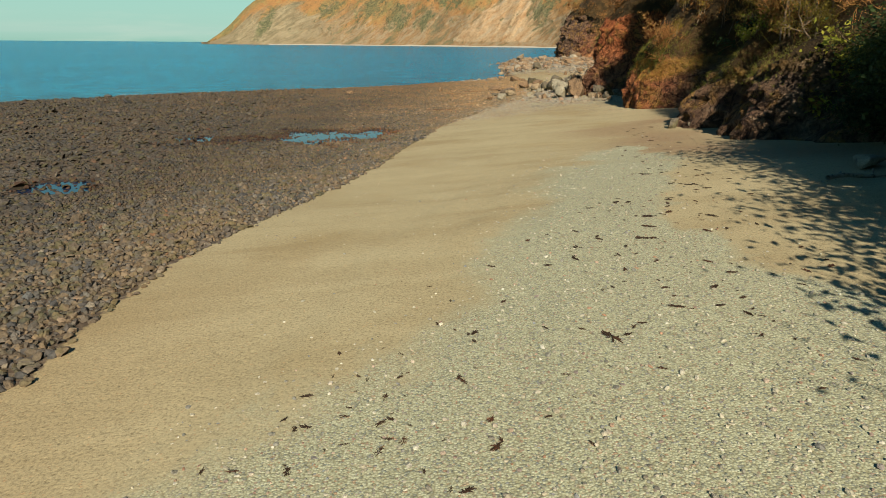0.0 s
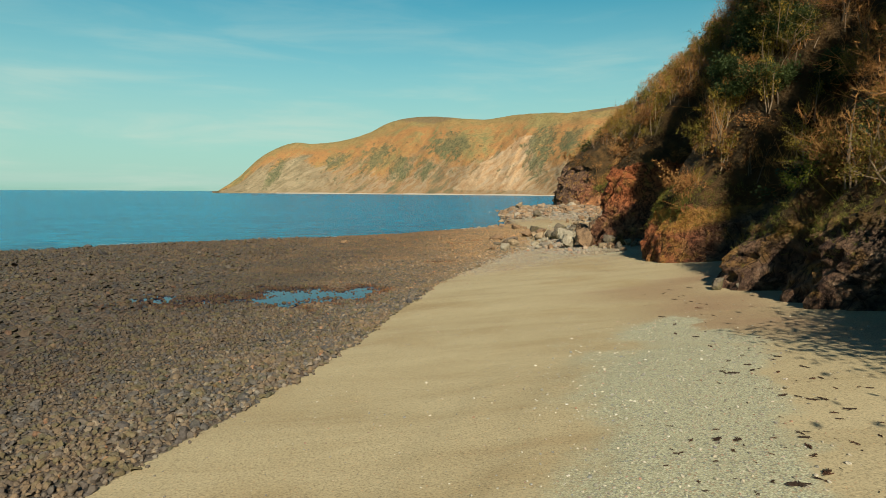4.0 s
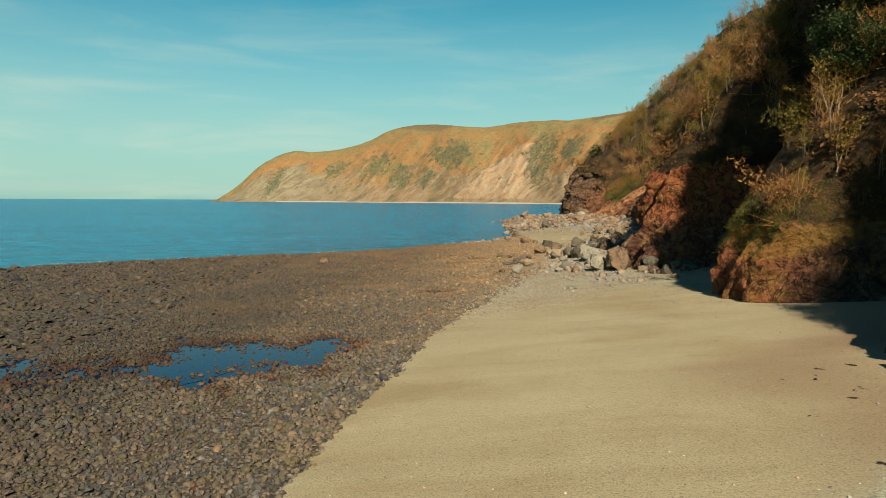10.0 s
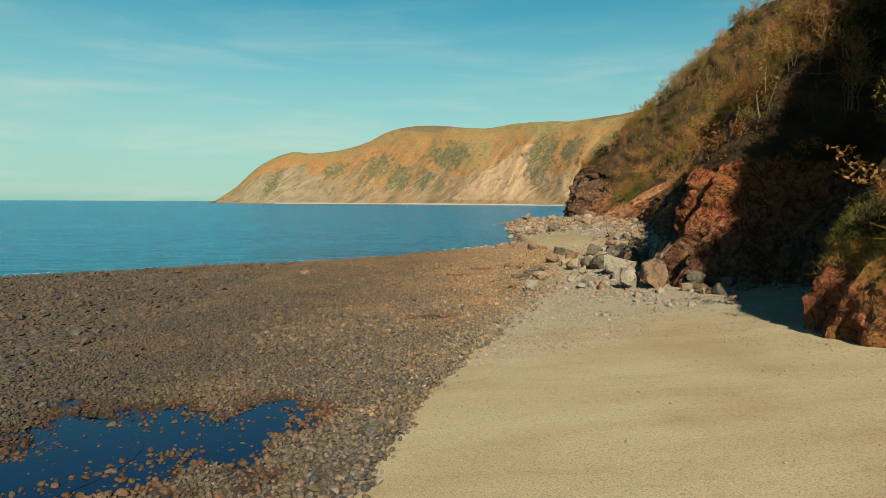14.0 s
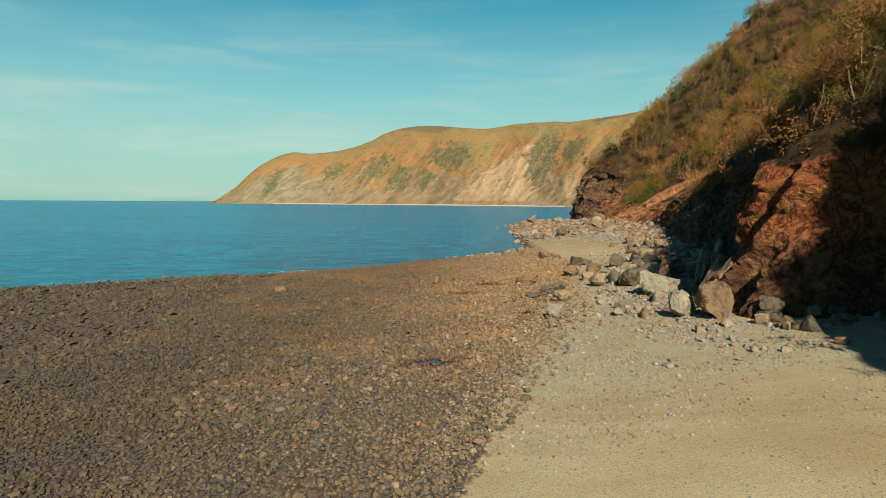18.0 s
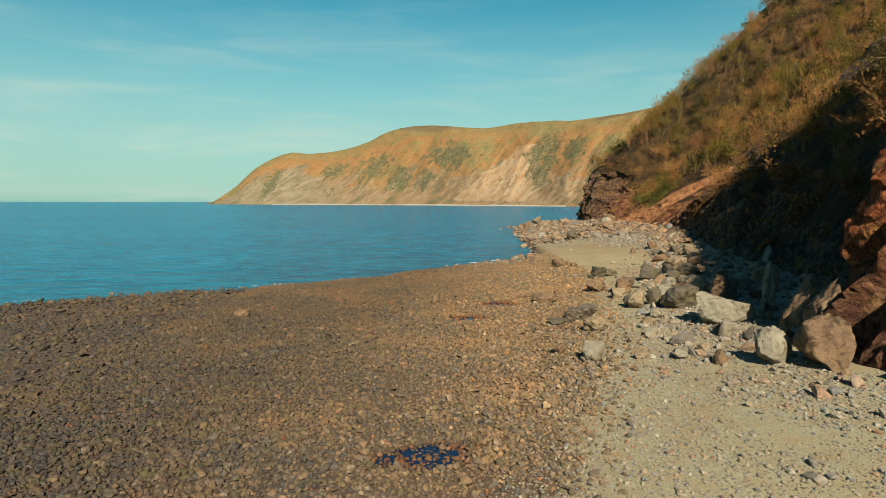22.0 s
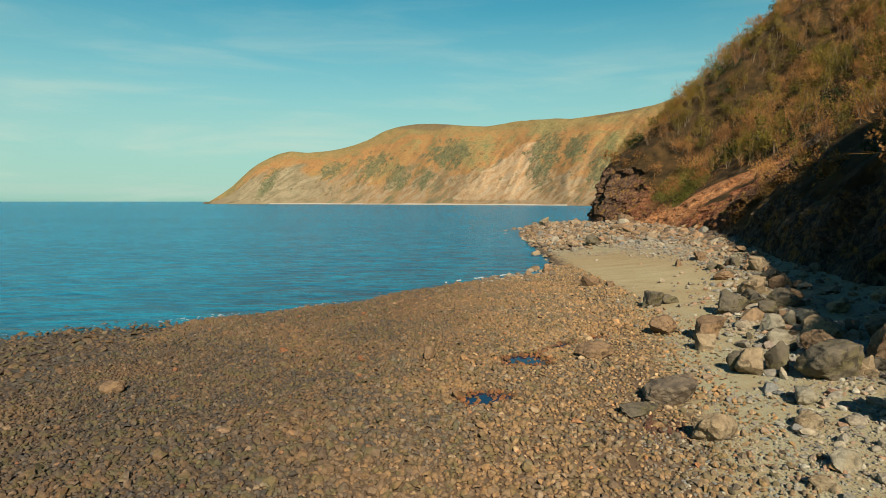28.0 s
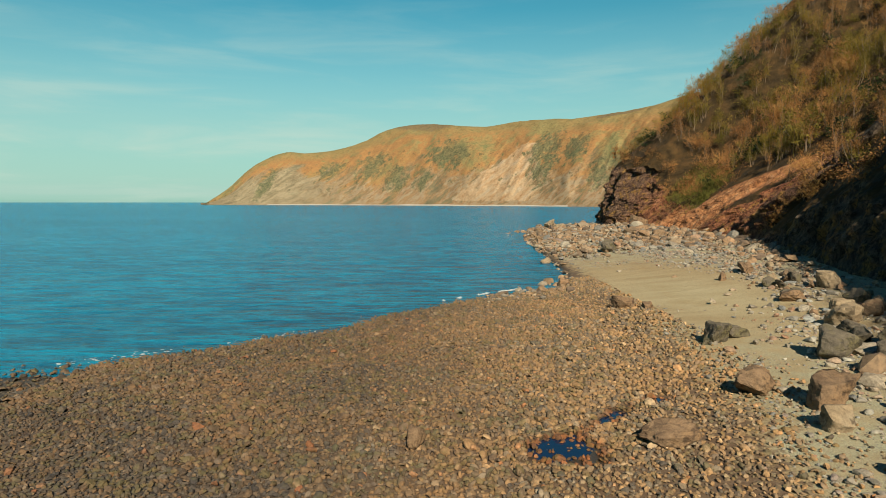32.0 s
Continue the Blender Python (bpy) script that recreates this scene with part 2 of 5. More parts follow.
    land = mix(add, amount, sand, peb)
    # under the cobbles: dark gravel and silt
    pits = add("ShaderNodeTexVoronoi", ("Vector", p), ("Scale", 13.0))
    ptone = add("ShaderNodeSeparateColor", ("Color", pits.outputs["Color"])).outputs[0]
    bed = ramp(add, ptone, [(0.0, (0.014, 0.013, 0.012)), (0.35, (0.042, 0.035, 0.027)), (0.7, (0.075, 0.06, 0.043)), (1.0, (0.125, 0.105, 0.083))])
    rust = noise_tex(add, p, 0.35, 4)
    bed = mix(add, ramp(add, rust, [(0.45, (0, 0, 0)), (0.7, (0.6, 0.6, 0.6))]), bed, (0.066, 0.033, 0.0165))
    bed = mix(add, math_node(add, "MULTIPLY", attr(add, "rusty"), 0.7), bed, mix(add, 1.0, (0.11, 0.068, 0.038), grit, "MULTIPLY"))
    wob = math_node(add, "ADD", attr(add, "sand"), math_node(add, "MULTIPLY", math_node(add, "SUBTRACT", noise_tex(add, p, 2.2, 6, 0.65), 0.5), 1.1))
    is_sand = ramp(add, wob, [(0.44, (0, 0, 0)), (0.56, (1, 1, 1))])
    color = mix(add, is_sand, bed, land)
    wet = attr(add, "wet")
    color = mix(add, wet, color, (0.0231, 0.0185, 0.0132))
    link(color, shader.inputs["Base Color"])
    link(ramp(add, wet, [(0, (0.9, 0.9, 0.9)), (1, (0.25, 0.25, 0.25))]), shader.inputs["Roughness"])
    shader.inputs["Specular IOR Level"].default_value = 0.25
    rip_map = add("ShaderNodeMapping", ("Vector", p), ("Scale", (1.6, 3.0, 1)), ("Rotation", (0, 0, 0.7)))
    rip = noise_tex(add, rip_map.outputs[0], 1.3, 5, 0.6)
    h = math_node(add, "ADD", math_node(add, "MULTIPLY", rip, 0.5), math_node(add, "MULTIPLY", fine, 0.5))
    lump = math_node(add, "MULTIPLY", math_node(add, "SUBTRACT", 1.0, grains.outputs["Distance"]), math_node(add, "MULTIPLY", amount, 0.4))
    bump(add, shader, link, math_node(add, "ADD", h, lump), 0.6, 0.04)
    return m


def stone_material(name, stops, moss=0.0, scale=2.5, rough=0.8):
    m, add, shader, link = material(name)
    p = coords(add)
    geo = add("ShaderNodeNewGeometry")
    isl, who = geo.outputs["Random Per Island"], add("ShaderNodeObjectInfo").outputs["Random"]
    pick = add("ShaderNodeMath", (0, isl), (1, who), operation="ADD")
    pick = add("ShaderNodeMath", (0, pick.outputs[0]), operation="FRACT").outputs[0]
    base = ramp(add, pick, stops)
    mottle = noise_tex(add, p, scale * 3, 6, 0.65)
    base = mix(add, 1.0, base, ramp(add, mottle, [(0.3, (0.42, 0.4, 0.38)), (0.5, (1, 1, 1)), (0.7, (1.5, 1.42, 1.3))]), "MULTIPLY")
    stain = noise_tex(add, p, 0.22, 4)
    base = mix(add, ramp(add, stain, [(0.45, (0, 0, 0)), (0.72, (0.4, 0.4, 0.4))]), base, (0.145, 0.0924, 0.0462))
    if moss:
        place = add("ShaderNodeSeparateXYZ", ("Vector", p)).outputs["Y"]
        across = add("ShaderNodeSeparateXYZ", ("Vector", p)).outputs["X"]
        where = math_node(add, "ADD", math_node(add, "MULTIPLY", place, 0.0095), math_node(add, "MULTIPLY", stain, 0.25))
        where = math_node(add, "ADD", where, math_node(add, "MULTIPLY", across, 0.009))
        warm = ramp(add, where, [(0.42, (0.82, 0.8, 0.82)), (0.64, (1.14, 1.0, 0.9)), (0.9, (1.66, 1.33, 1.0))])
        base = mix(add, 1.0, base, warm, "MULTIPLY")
        base = mix(add, 1.0, base, ramp(add, attr(add, "seaward"), [(0.0, (1.42, 1.42, 1.37)), (0.35, (1.15, 1.15, 1.13)), (0.85, (0.64, 0.64, 0.67))]), "MULTIPLY")
        base = mix(add, attr(add, "soaked"), base, mix(add, 1.0, base, (0.78, 0.5, 0.36), "MULTIPLY"))
        grown = noise_tex(add, p, scale * 0.8, 4)
        base = mix(add, ramp(add, grown, [(0.5, (0, 0, 0)), (0.62, (moss, moss, moss))]), base, (0.066, 0.0594, 0.0198))
    link(base, shader.inputs["Base Color"])
    shader.inputs["Roughness"].default_value = rough
    shader.inputs["Specular IOR Level"].default_value = 0.3
    crack = noise_tex(add, p, scale * 5, 6, 0.7, 0.3)
    bump(add, shader, link, crack, 0.6, 0.05)
    return m


def boulder_material(name, color, dark, tint, scale=1.6):
    m, add, shader, link = material(name)
    p = add("ShaderNodeTexCoord").outputs["Object"]
    layers = add("ShaderNodeMapping", ("Vector", p), ("Scale", (1, 1, 1.9)), ("Rotation", (0.5, 0.35, 0)))
    strata = noise_tex(add, layers.outputs[0], scale, 8, 0.68, 0.9)
    base = ramp(add, strata, [(0.25, dark), (0.5, color), (0.78, tuple(min(1, 1.28 * c) for c in color))])
    patch = noise_tex(add, p, scale * 0.8, 5, 0.6)
    base = mix(add, ramp(add, patch, [(0.48, (0, 0, 0)), (0.68, (0.75, 0.75, 0.75))]), base, tint)
    speck = noise_tex(add, p, scale * 14, 4, 0.7)
    base = mix(add, 1.0, base, ramp(add, speck, [(0.3, (0.68, 0.66, 0.64)), (0.55, (1, 1, 1)), (0.8, (1.2, 1.17, 1.1))]), "MULTIPLY")
    grown = noise_tex(add, p, scale * 1.3, 6, 0.65, 0.5)
    base = mix(add, ramp(add, grown, [(0.52, (0, 0, 0)), (0.62, (0.8, 0.8, 0.8))]), base, tuple(0.55 * c for c in dark))
    link(base, shader.inputs["Base Color"])
    shader.inputs["Roughness"].default_value = 0.85
    shader.inputs["Specular IOR Level"].default_value = 0.25
    h = math_node(add, "ADD", math_node(add, "MULTIPLY", strata, 1.0), math_node(add, "MULTIPLY", speck, 0.3))
    bump(add, shader, link, h, 0.9, 0.12)
    return m


def cliff_material():
    m, add, shader, link = material("cliff_rock_and_turf")
    p = coords(add)
    tilt = add("ShaderNodeMapping", ("Vector", p), ("Scale", (0.7, 1.3, 0.75)), ("Rotation", (0.7, 0.2, 0.3)))
    strata = noise_tex(add, tilt.outputs[0], 1.5, 8, 0.7, 0.4)
    # dark grey rock, dimmed further to deepen the shade of the recesses
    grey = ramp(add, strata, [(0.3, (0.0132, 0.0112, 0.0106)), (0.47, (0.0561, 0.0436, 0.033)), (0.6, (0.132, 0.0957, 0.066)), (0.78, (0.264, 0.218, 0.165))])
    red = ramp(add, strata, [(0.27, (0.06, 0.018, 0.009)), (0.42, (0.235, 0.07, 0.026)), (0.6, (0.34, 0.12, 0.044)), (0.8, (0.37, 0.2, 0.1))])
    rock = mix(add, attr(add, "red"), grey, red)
    ochre = noise_tex(add, p, 0.9, 5, 0.6)
    rock = mix(add, ramp(add, ochre, [(0.52, (0, 0, 0)), (0.64, (0.75, 0.75, 0.75))]), rock, (0.238, 0.132, 0.033))
    scar = ramp(add, noise_tex(add, p, 0.8, 6, 0.65), [(0.3, (0.27, 0.105, 0.042)), (0.55, (0.4, 0.185, 0.08)), (0.75, (0.43, 0.28, 0.16))])
    rock = mix(add, attr(add, "scar"), rock, scar)
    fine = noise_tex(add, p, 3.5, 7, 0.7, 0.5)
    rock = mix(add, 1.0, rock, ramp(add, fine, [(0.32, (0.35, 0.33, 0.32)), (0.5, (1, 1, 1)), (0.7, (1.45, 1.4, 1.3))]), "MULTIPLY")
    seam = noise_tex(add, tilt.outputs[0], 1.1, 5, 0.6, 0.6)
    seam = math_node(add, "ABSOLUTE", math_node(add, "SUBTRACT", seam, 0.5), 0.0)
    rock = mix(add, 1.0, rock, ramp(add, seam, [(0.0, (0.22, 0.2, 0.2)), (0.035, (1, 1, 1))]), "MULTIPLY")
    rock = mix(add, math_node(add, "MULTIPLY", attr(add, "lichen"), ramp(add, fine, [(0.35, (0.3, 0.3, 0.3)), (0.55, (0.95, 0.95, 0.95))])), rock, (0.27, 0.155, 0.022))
    # turf and leaf litter, darkened for the shade in gaps between the trees
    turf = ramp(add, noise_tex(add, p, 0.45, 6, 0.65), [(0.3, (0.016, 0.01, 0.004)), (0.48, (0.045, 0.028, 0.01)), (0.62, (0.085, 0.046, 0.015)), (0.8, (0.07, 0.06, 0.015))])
    veg = math_node(add, "ADD", attr(add, "veg"), math_node(add, "MULTIPLY", math_node(add, "SUBTRACT", noise_tex(add, p, 0.7, 5, 0.65), 0.5), 1.2))
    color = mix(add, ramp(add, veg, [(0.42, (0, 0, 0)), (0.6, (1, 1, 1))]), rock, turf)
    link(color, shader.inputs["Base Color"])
    shader.inputs["Roughness"].default_value = 0.9
    shader.inputs["Specular IOR Level"].default_value = 0.2
    bump(add, shader, link, math_node(add, "ADD", strata, math_node(add, "MULTIPLY", fine, 0.9)), 1.0, 0.6)
    return m


def leaf_material(name, stops, big=0.25, through=0.25):
    m, add, shader, link = material(name)
    p = coords(add)
    isl = add("ShaderNodeNewGeometry").outputs["Random Per Island"]
    who = add("ShaderNodeObjectInfo").outputs["Random"]
    zone = noise_tex(add, p, big, 3)
    pick = math_node(add, "ADD", math_node(add, "MULTIPLY", isl, 0.32), math_node(add, "MULTIPLY", math_node(add, "SUBTRACT", zone, 0.12), 0.95))
    pick = math_node(add, "ADD", pick, math_node(add, "MULTIPLY", math_node(add, "SUBTRACT", who, 0.5), 0.25))
    color = ramp(add, pick, stops)
    link(color, shader.inputs["Base Color"])
    shader.inputs["Roughness"].default_value = 0.7
    shader.inputs["Specular IOR Level"].default_value = 0.2
    if through:
        thin = add("ShaderNodeBsdfTranslucent", ("Color", color))
        both = add("ShaderNodeMixShader", (0, through), (1, shader.outputs[0]), (2, thin.outputs[0]))
        out = [n for n in m.node_tree.nodes if n.type == "OUTPUT_MATERIAL"][0]
        link(both.outputs[0], out.inputs["Surface"])
    return m


def bark_material():
    m, add, shader, link = material("bark")
    p = coords(add)
    n = noise_tex(add, p, 6, 5, 0.7)
    who = add("ShaderNodeObjectInfo").outputs["Random"]
    base = ramp(add, n, [(0.3, (0.04, 0.026, 0.016)), (0.6, (0.11, 0.074, 0.043)), (0.8, (0.19, 0.142, 0.09))])
    base = mix(add, math_node(add, "MULTIPLY", who, 0.5), base, (0.24, 0.17, 0.10))
    link(base, shader.inputs["Base Color"])
    shader.inputs["Roughness"].default_value = 0.9
    bump(add, shader, link, n, 0.7, 0.03)
    return m


def sea_material():
    m, add, shader, link = material("sea_water")
    p = coords(add)
    stretch = add("ShaderNodeMapping", ("Vector", p), ("Scale", (0.35, 1.0, 1)), ("Rotation", (0, 0, 0.22)))
    swell = noise_tex(add, stretch.outputs[0], 0.28, 4, 0.55, 0.5)
    chop = noise_tex(add, stretch.outputs[0], 1.6, 5, 0.6, 0.4)
    rows = noise_tex(add, stretch.outputs[0], 0.62, 4, 0.6, 0.3)
    patch_map = add("ShaderNodeMapping", ("Vector", p), ("Scale", (0.15, 1, 1)))
    patch = noise_tex(add, patch_map.outputs[0], 0.02, 4, 0.6)
    shallow = attr(add, "shallow")
    deep = ramp(add, patch, [(0.3, (0, 0.108, 0.195)), (0.7, (0, 0.138, 0.242))])
    color = mix(add, shallow, deep, (0.006, 0.09, 0.145))
    # light and dark of the ripples put into the water colour, beside the bump
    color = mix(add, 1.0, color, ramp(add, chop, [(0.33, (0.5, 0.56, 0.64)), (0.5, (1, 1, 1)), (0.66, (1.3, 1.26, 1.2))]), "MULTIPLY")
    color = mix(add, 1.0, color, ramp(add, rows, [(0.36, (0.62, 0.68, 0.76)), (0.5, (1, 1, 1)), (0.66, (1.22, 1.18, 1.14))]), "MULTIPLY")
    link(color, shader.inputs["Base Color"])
    shader.inputs["Roughness"].default_value = 0.22
    shader.inputs["IOR"].default_value = 1.14
    shader.inputs["Specular IOR Level"].default_value = 0.3
    h = math_node(add, "ADD", swell, math_node(add, "ADD", math_node(add, "MULTIPLY", chop, 0.35), math_node(add, "MULTIPLY", rows, 0.6)))
    bump(add, shader, link, h, 1.0, 1.1)
    return m


def pool_material():
    m, add, shader, link = material("still_pool_water")
    shader.inputs["Base Color"].default_value = (0.004, 0.014, 0.04, 1)
    shader.inputs["Roughness"].default_value = 0.06
    shader.inputs["IOR"].default_value = 1.25
    bump(add, shader, link, noise_tex(add, coords(add), 5, 3), 0.15, 0.02)
    return m


def headland_material():
    m, add, shader, link = material("headland_slopes")
    p = coords(add)
    q, u = attr(add, "height"), attr(add, "along")
    down = add("ShaderNodeCombineXYZ", ("X", math_node(add, "ADD", u, math_node(add, "MULTIPLY", q, -0.6))), ("Y", math_node(add, "MULTIPLY", q, 0.3)))
    gully = noise_tex(add, down.outputs[0], 8.0, 7, 0.62, 0.25)
    rills = noise_tex(add, down.outputs[0], 26.0, 5, 0.65, 0.2)
    patch = noise_tex(add, p, 0.009, 5, 0.6, 0.4)
    bush = noise_tex(add, p, 0.085, 4, 0.68)
    dots = noise_tex(add, p, 0.3, 3, 0.6)
    # colours below lean slightly from red to blue: aerial haze mixed in
    # pale cliffs and scree below, dead bracken above, grazed turf on the ridge
    cliff = ramp(add, math_node(add, "ADD", math_node(add, "MULTIPLY", gully, 0.65), math_node(add, "MULTIPLY", rills, 0.35)),
                 [(0.35, (0.0815, 0.075, 0.0442)), (0.42, (0.124, 0.0989, 0.057)), (0.46, (0.182, 0.11, 0.0553)), (0.5, (0.198, 0.155, 0.1)), (0.54, (0.192, 0.115, 0.0608)), (0.58, (0.107, 0.0946, 0.0532)), (0.66, (0.0766, 0.078, 0.0464))])
    tip = ramp(add, rills, [(0.32, (0.0958, 0.085, 0.053)), (0.5, (0.157, 0.129, 0.0811)), (0.66, (0.214, 0.181, 0.119))])
    cliff = mix(add, ramp(add, u, [(0.5, (0.8, 0.8, 0.8)), (0.95, (0, 0, 0))]), cliff, tip)
    fern = ramp(add, math_node(add, "ADD", math_node(add, "MULTIPLY", patch, 0.7), math_node(add, "MULTIPLY", bush, 0.3)),
                [(0.38, (0.11, 0.105, 0.0464)), (0.44, (0.172, 0.125, 0.053)), (0.5, (0.226, 0.118, 0.0464)), (0.55, (0.197, 0.105, 0.0442)), (0.62, (0.125, 0.11, 0.0486))])
    edge_at = math_node(add, "ADD", q, math_node(add, "MULTIPLY", math_node(add, "SUBTRACT", gully, 0.5), 1.5))
    edge_at = math_node(add, "ADD", edge_at, ramp(add, u, [(0.45, (0, 0, 0)), (1.0, (0.3, 0.3, 0.3))]))
    color = mix(add, ramp(add, edge_at, [(0.56, (0, 0, 0)), (0.72, (1, 1, 1))]), cliff, fern)
    ridge = math_node(add, "ADD", q, math_node(add, "MULTIPLY", math_node(add, "SUBTRACT", patch, 0.5), 0.55))
    turf = ramp(add, bush, [(0.35, (0.115, 0.095, 0.0398)), (0.55, (0.177, 0.135, 0.0575)), (0.7, (0.144, 0.125, 0.0553))])
    color = mix(add, ramp(add, ridge, [(0.8, (0, 0, 0)), (0.93, (0.8, 0.8, 0.8))]), color, turf)
    color = mix(add, ramp(add, math_node(add, "ADD", attr(add, "heather"), math_node(add, "MULTIPLY", math_node(add, "SUBTRACT", bush, 0.5), 1.2)), [(0.45, (0, 0, 0)), (0.75, (0.6, 0.6, 0.6))]), color, (0.0958, 0.068, 0.0442))
    # pale landslip, thickets and single dark bushes
    slip = math_node(add, "ADD", attr(add, "slip"), math_node(add, "MULTIPLY", math_node(add, "SUBTRACT", rills, 0.5), 1.6))
    color = mix(add, ramp(add, slip, [(0.42, (0, 0, 0)), (0.6, (0.85, 0.85, 0.85))]), color, ramp(add, rills, [(0.35, (0.215, 0.12, 0.0608)), (0.5, (0.278, 0.19, 0.111)), (0.65, (0.272, 0.211, 0.143))]))
    leafy = math_node(add, "ADD", attr(add, "thicket"), math_node(add, "MULTIPLY", math_node(add, "SUBTRACT", gully, 0.5), 1.3))
    leafy = math_node(add, "ADD", leafy, math_node(add, "MULTIPLY", math_node(add, "SUBTRACT", bush, 0.5), 2.6))
    green = ramp(add, dots, [(0.35, (0.0479, 0.056, 0.0309)), (0.5, (0.0747, 0.078, 0.0409)), (0.66, (0.105, 0.1, 0.0497))])
    color = mix(add, ramp(add, leafy, [(0.42, (0, 0, 0)), (0.85, (0.85, 0.85, 0.85))]), color, green)
    band = ramp(add, q, [(0.1, (0, 0, 0)), (0.25, (1, 1, 1)), (0.65, (1, 1, 1)), (0.85, (0.2, 0.2, 0.2))])
    lone = mix(add, 1.0, ramp(add, bush, [(0.6, (0, 0, 0)), (0.66, (0.7, 0.7, 0.7))]), band, "MULTIPLY")
    color = mix(add, lone, color, (0.0575, 0.058, 0.0287))
    color = mix(add, 1.0, color, ramp(add, dots, [(0.3, (0.74, 0.74, 0.72)), (0.5, (1, 1, 1)), (0.72, (1.2, 1.18, 1.14))]), "MULTIPLY")
    link(color, shader.inputs["Base Color"])
    shader.inputs["Roughness"].default_value = 0.95
    shader.inputs["Specular IOR Level"].default_value = 0.1
    bump(add, shader, link, math_node(add, "ADD", rills, math_node(add, "MULTIPLY", bush, 0.5)), 0.4, 6.0)
    return m


M_ground = ground_material()
M_sea, M_pool = sea_material(), pool_material()
M_cliff, M_far, M_bark = cliff_material(), headland_material(), bark_material()
M_cobble = stone_material("cobbles", [(0.0, (0.0343, 0.0343, 0.0363)), (0.2, (0.0541, 0.0515, 0.0475)), (0.42, (0.0693, 0.0568, 0.0422)), (0.64, (0.0891, 0.0673, 0.0436)),
                                      (0.82, (0.106, 0.0805, 0.0528)), (0.92, (0.0726, 0.0746, 0.0739)), (0.98, (0.158, 0.132, 0.0957)), (1.0, (0.132, 0.0627, 0.033))], 0.5)
M_pebble = stone_material("pebbles", [(0.0, (0.132, 0.139, 0.132)), (0.3, (0.251, 0.238, 0.185)), (0.6, (0.343, 0.323, 0.251)), (0.8, (0.409, 0.396, 0.337)), (0.9, (0.264, 0.145, 0.0924)), (1.0, (0.158, 0.191, 0.211))], scale=6)
M_rubble = stone_material("rubble_stones", [(0.0, (0.112, 0.112, 0.106)), (0.35, (0.185, 0.165, 0.132)), (0.6, (0.238, 0.205, 0.152)), (0.75, (0.211, 0.119, 0.0726)), (0.9, (0.139, 0.152, 0.152)), (1.0, (0.304, 0.277, 0.218))], scale=3)
M_grit = stone_material("grit", [(0.0, (0.11, 0.115, 0.11)), (0.25, (0.19, 0.165, 0.125)), (0.55, (0.26, 0.22, 0.155)), (0.72, (0.2, 0.115, 0.07)), (0.86, (0.15, 0.165, 0.165)), (1.0, (0.31, 0.28, 0.21))], scale=5)
M_pale = boulder_material("pale_sandstone", (0.218, 0.195, 0.145), (0.119, 0.102, 0.0759), (0.191, 0.145, 0.0825))
M_brown = boulder_material("brown_sandstone", (0.158, 0.102, 0.0594), (0.066, 0.0409, 0.0264), (0.218, 0.132, 0.066))
M_dark = boulder_material("dark_algae_rock", (0.099, 0.0825, 0.0594), (0.0396, 0.033, 0.0264), (0.112, 0.0957, 0.033))
M_slab = boulder_material("worn_grey_brown_rock", (0.145, 0.112, 0.08), (0.08, 0.062, 0.048), (0.175, 0.125, 0.08))
M_tan = boulder_material("tan_sandstone", (0.231, 0.172, 0.106), (0.0924, 0.066, 0.0396), (0.251, 0.205, 0.139))
M_weed = leaf_material("wrack", [(0.2, (0.0119, 0.00726, 0.00462)), (0.6, (0.0264, 0.0145, 0.00792)), (0.85, (0.0726, 0.0264, 0.0132))], 2.0, 0)
M_twig = leaf_material("bare_twigs", [(0.2, (0.1, 0.04, 0.016)), (0.45, (0.21, 0.092, 0.028)), (0.7, (0.29, 0.14, 0.04)), (0.9, (0.32, 0.19, 0.06))], 0.12, 0.1)
M_olive = leaf_material("olive_leaves", [(0.2, (0.05, 0.042, 0.009)), (0.5, (0.125, 0.098, 0.015)), (0.75, (0.215, 0.15, 0.022)), (0.95, (0.25, 0.135, 0.026))], 0.15)
M_fern = leaf_material("dead_bracken", [(0.2, (0.106, 0.0462, 0.0165)), (0.5, (0.185, 0.0891, 0.0264)), (0.75, (0.238, 0.132, 0.0396)), (0.95, (0.172, 0.145, 0.0396))], 0.2)
M_ivy = leaf_material("ivy_leaves", [(0.2, (0.0099, 0.0198, 0.0066)), (0.5, (0.0231, 0.0396, 0.0106)), (0.75, (0.0429, 0.0594, 0.0145)), (0.95, (0.0726, 0.0858, 0.0198))], 0.3)
M_fresh = leaf_material("fresh_leaves", [(0.2, (0.066, 0.0825, 0.0106)), (0.5, (0.139, 0.149, 0.0165)), (0.75, (0.205, 0.198, 0.0231)), (0.95, (0.251, 0.231, 0.0396))], 0.6, 0.35)
M_foam = plain("foam", (0.33, 0.343, 0.33), 0.6)
M_farsand = plain("pale_far_shingle", (0.31, 0.277, 0.224), 0.9)


# ---- shapes in numpy ----
def ico(level):
    bm = bmesh.new()
    bmesh.ops.create_icosphere(bm, subdivisions=level, radius=1.0)
    v = np.array([w.co for w in bm.verts])
    f = np.array([[w.index for w in g.verts] for g in bm.faces])
    bm.free()
    return v, f


ICO = {n: ico(n) for n in (1, 2, 3, 4, 5)}


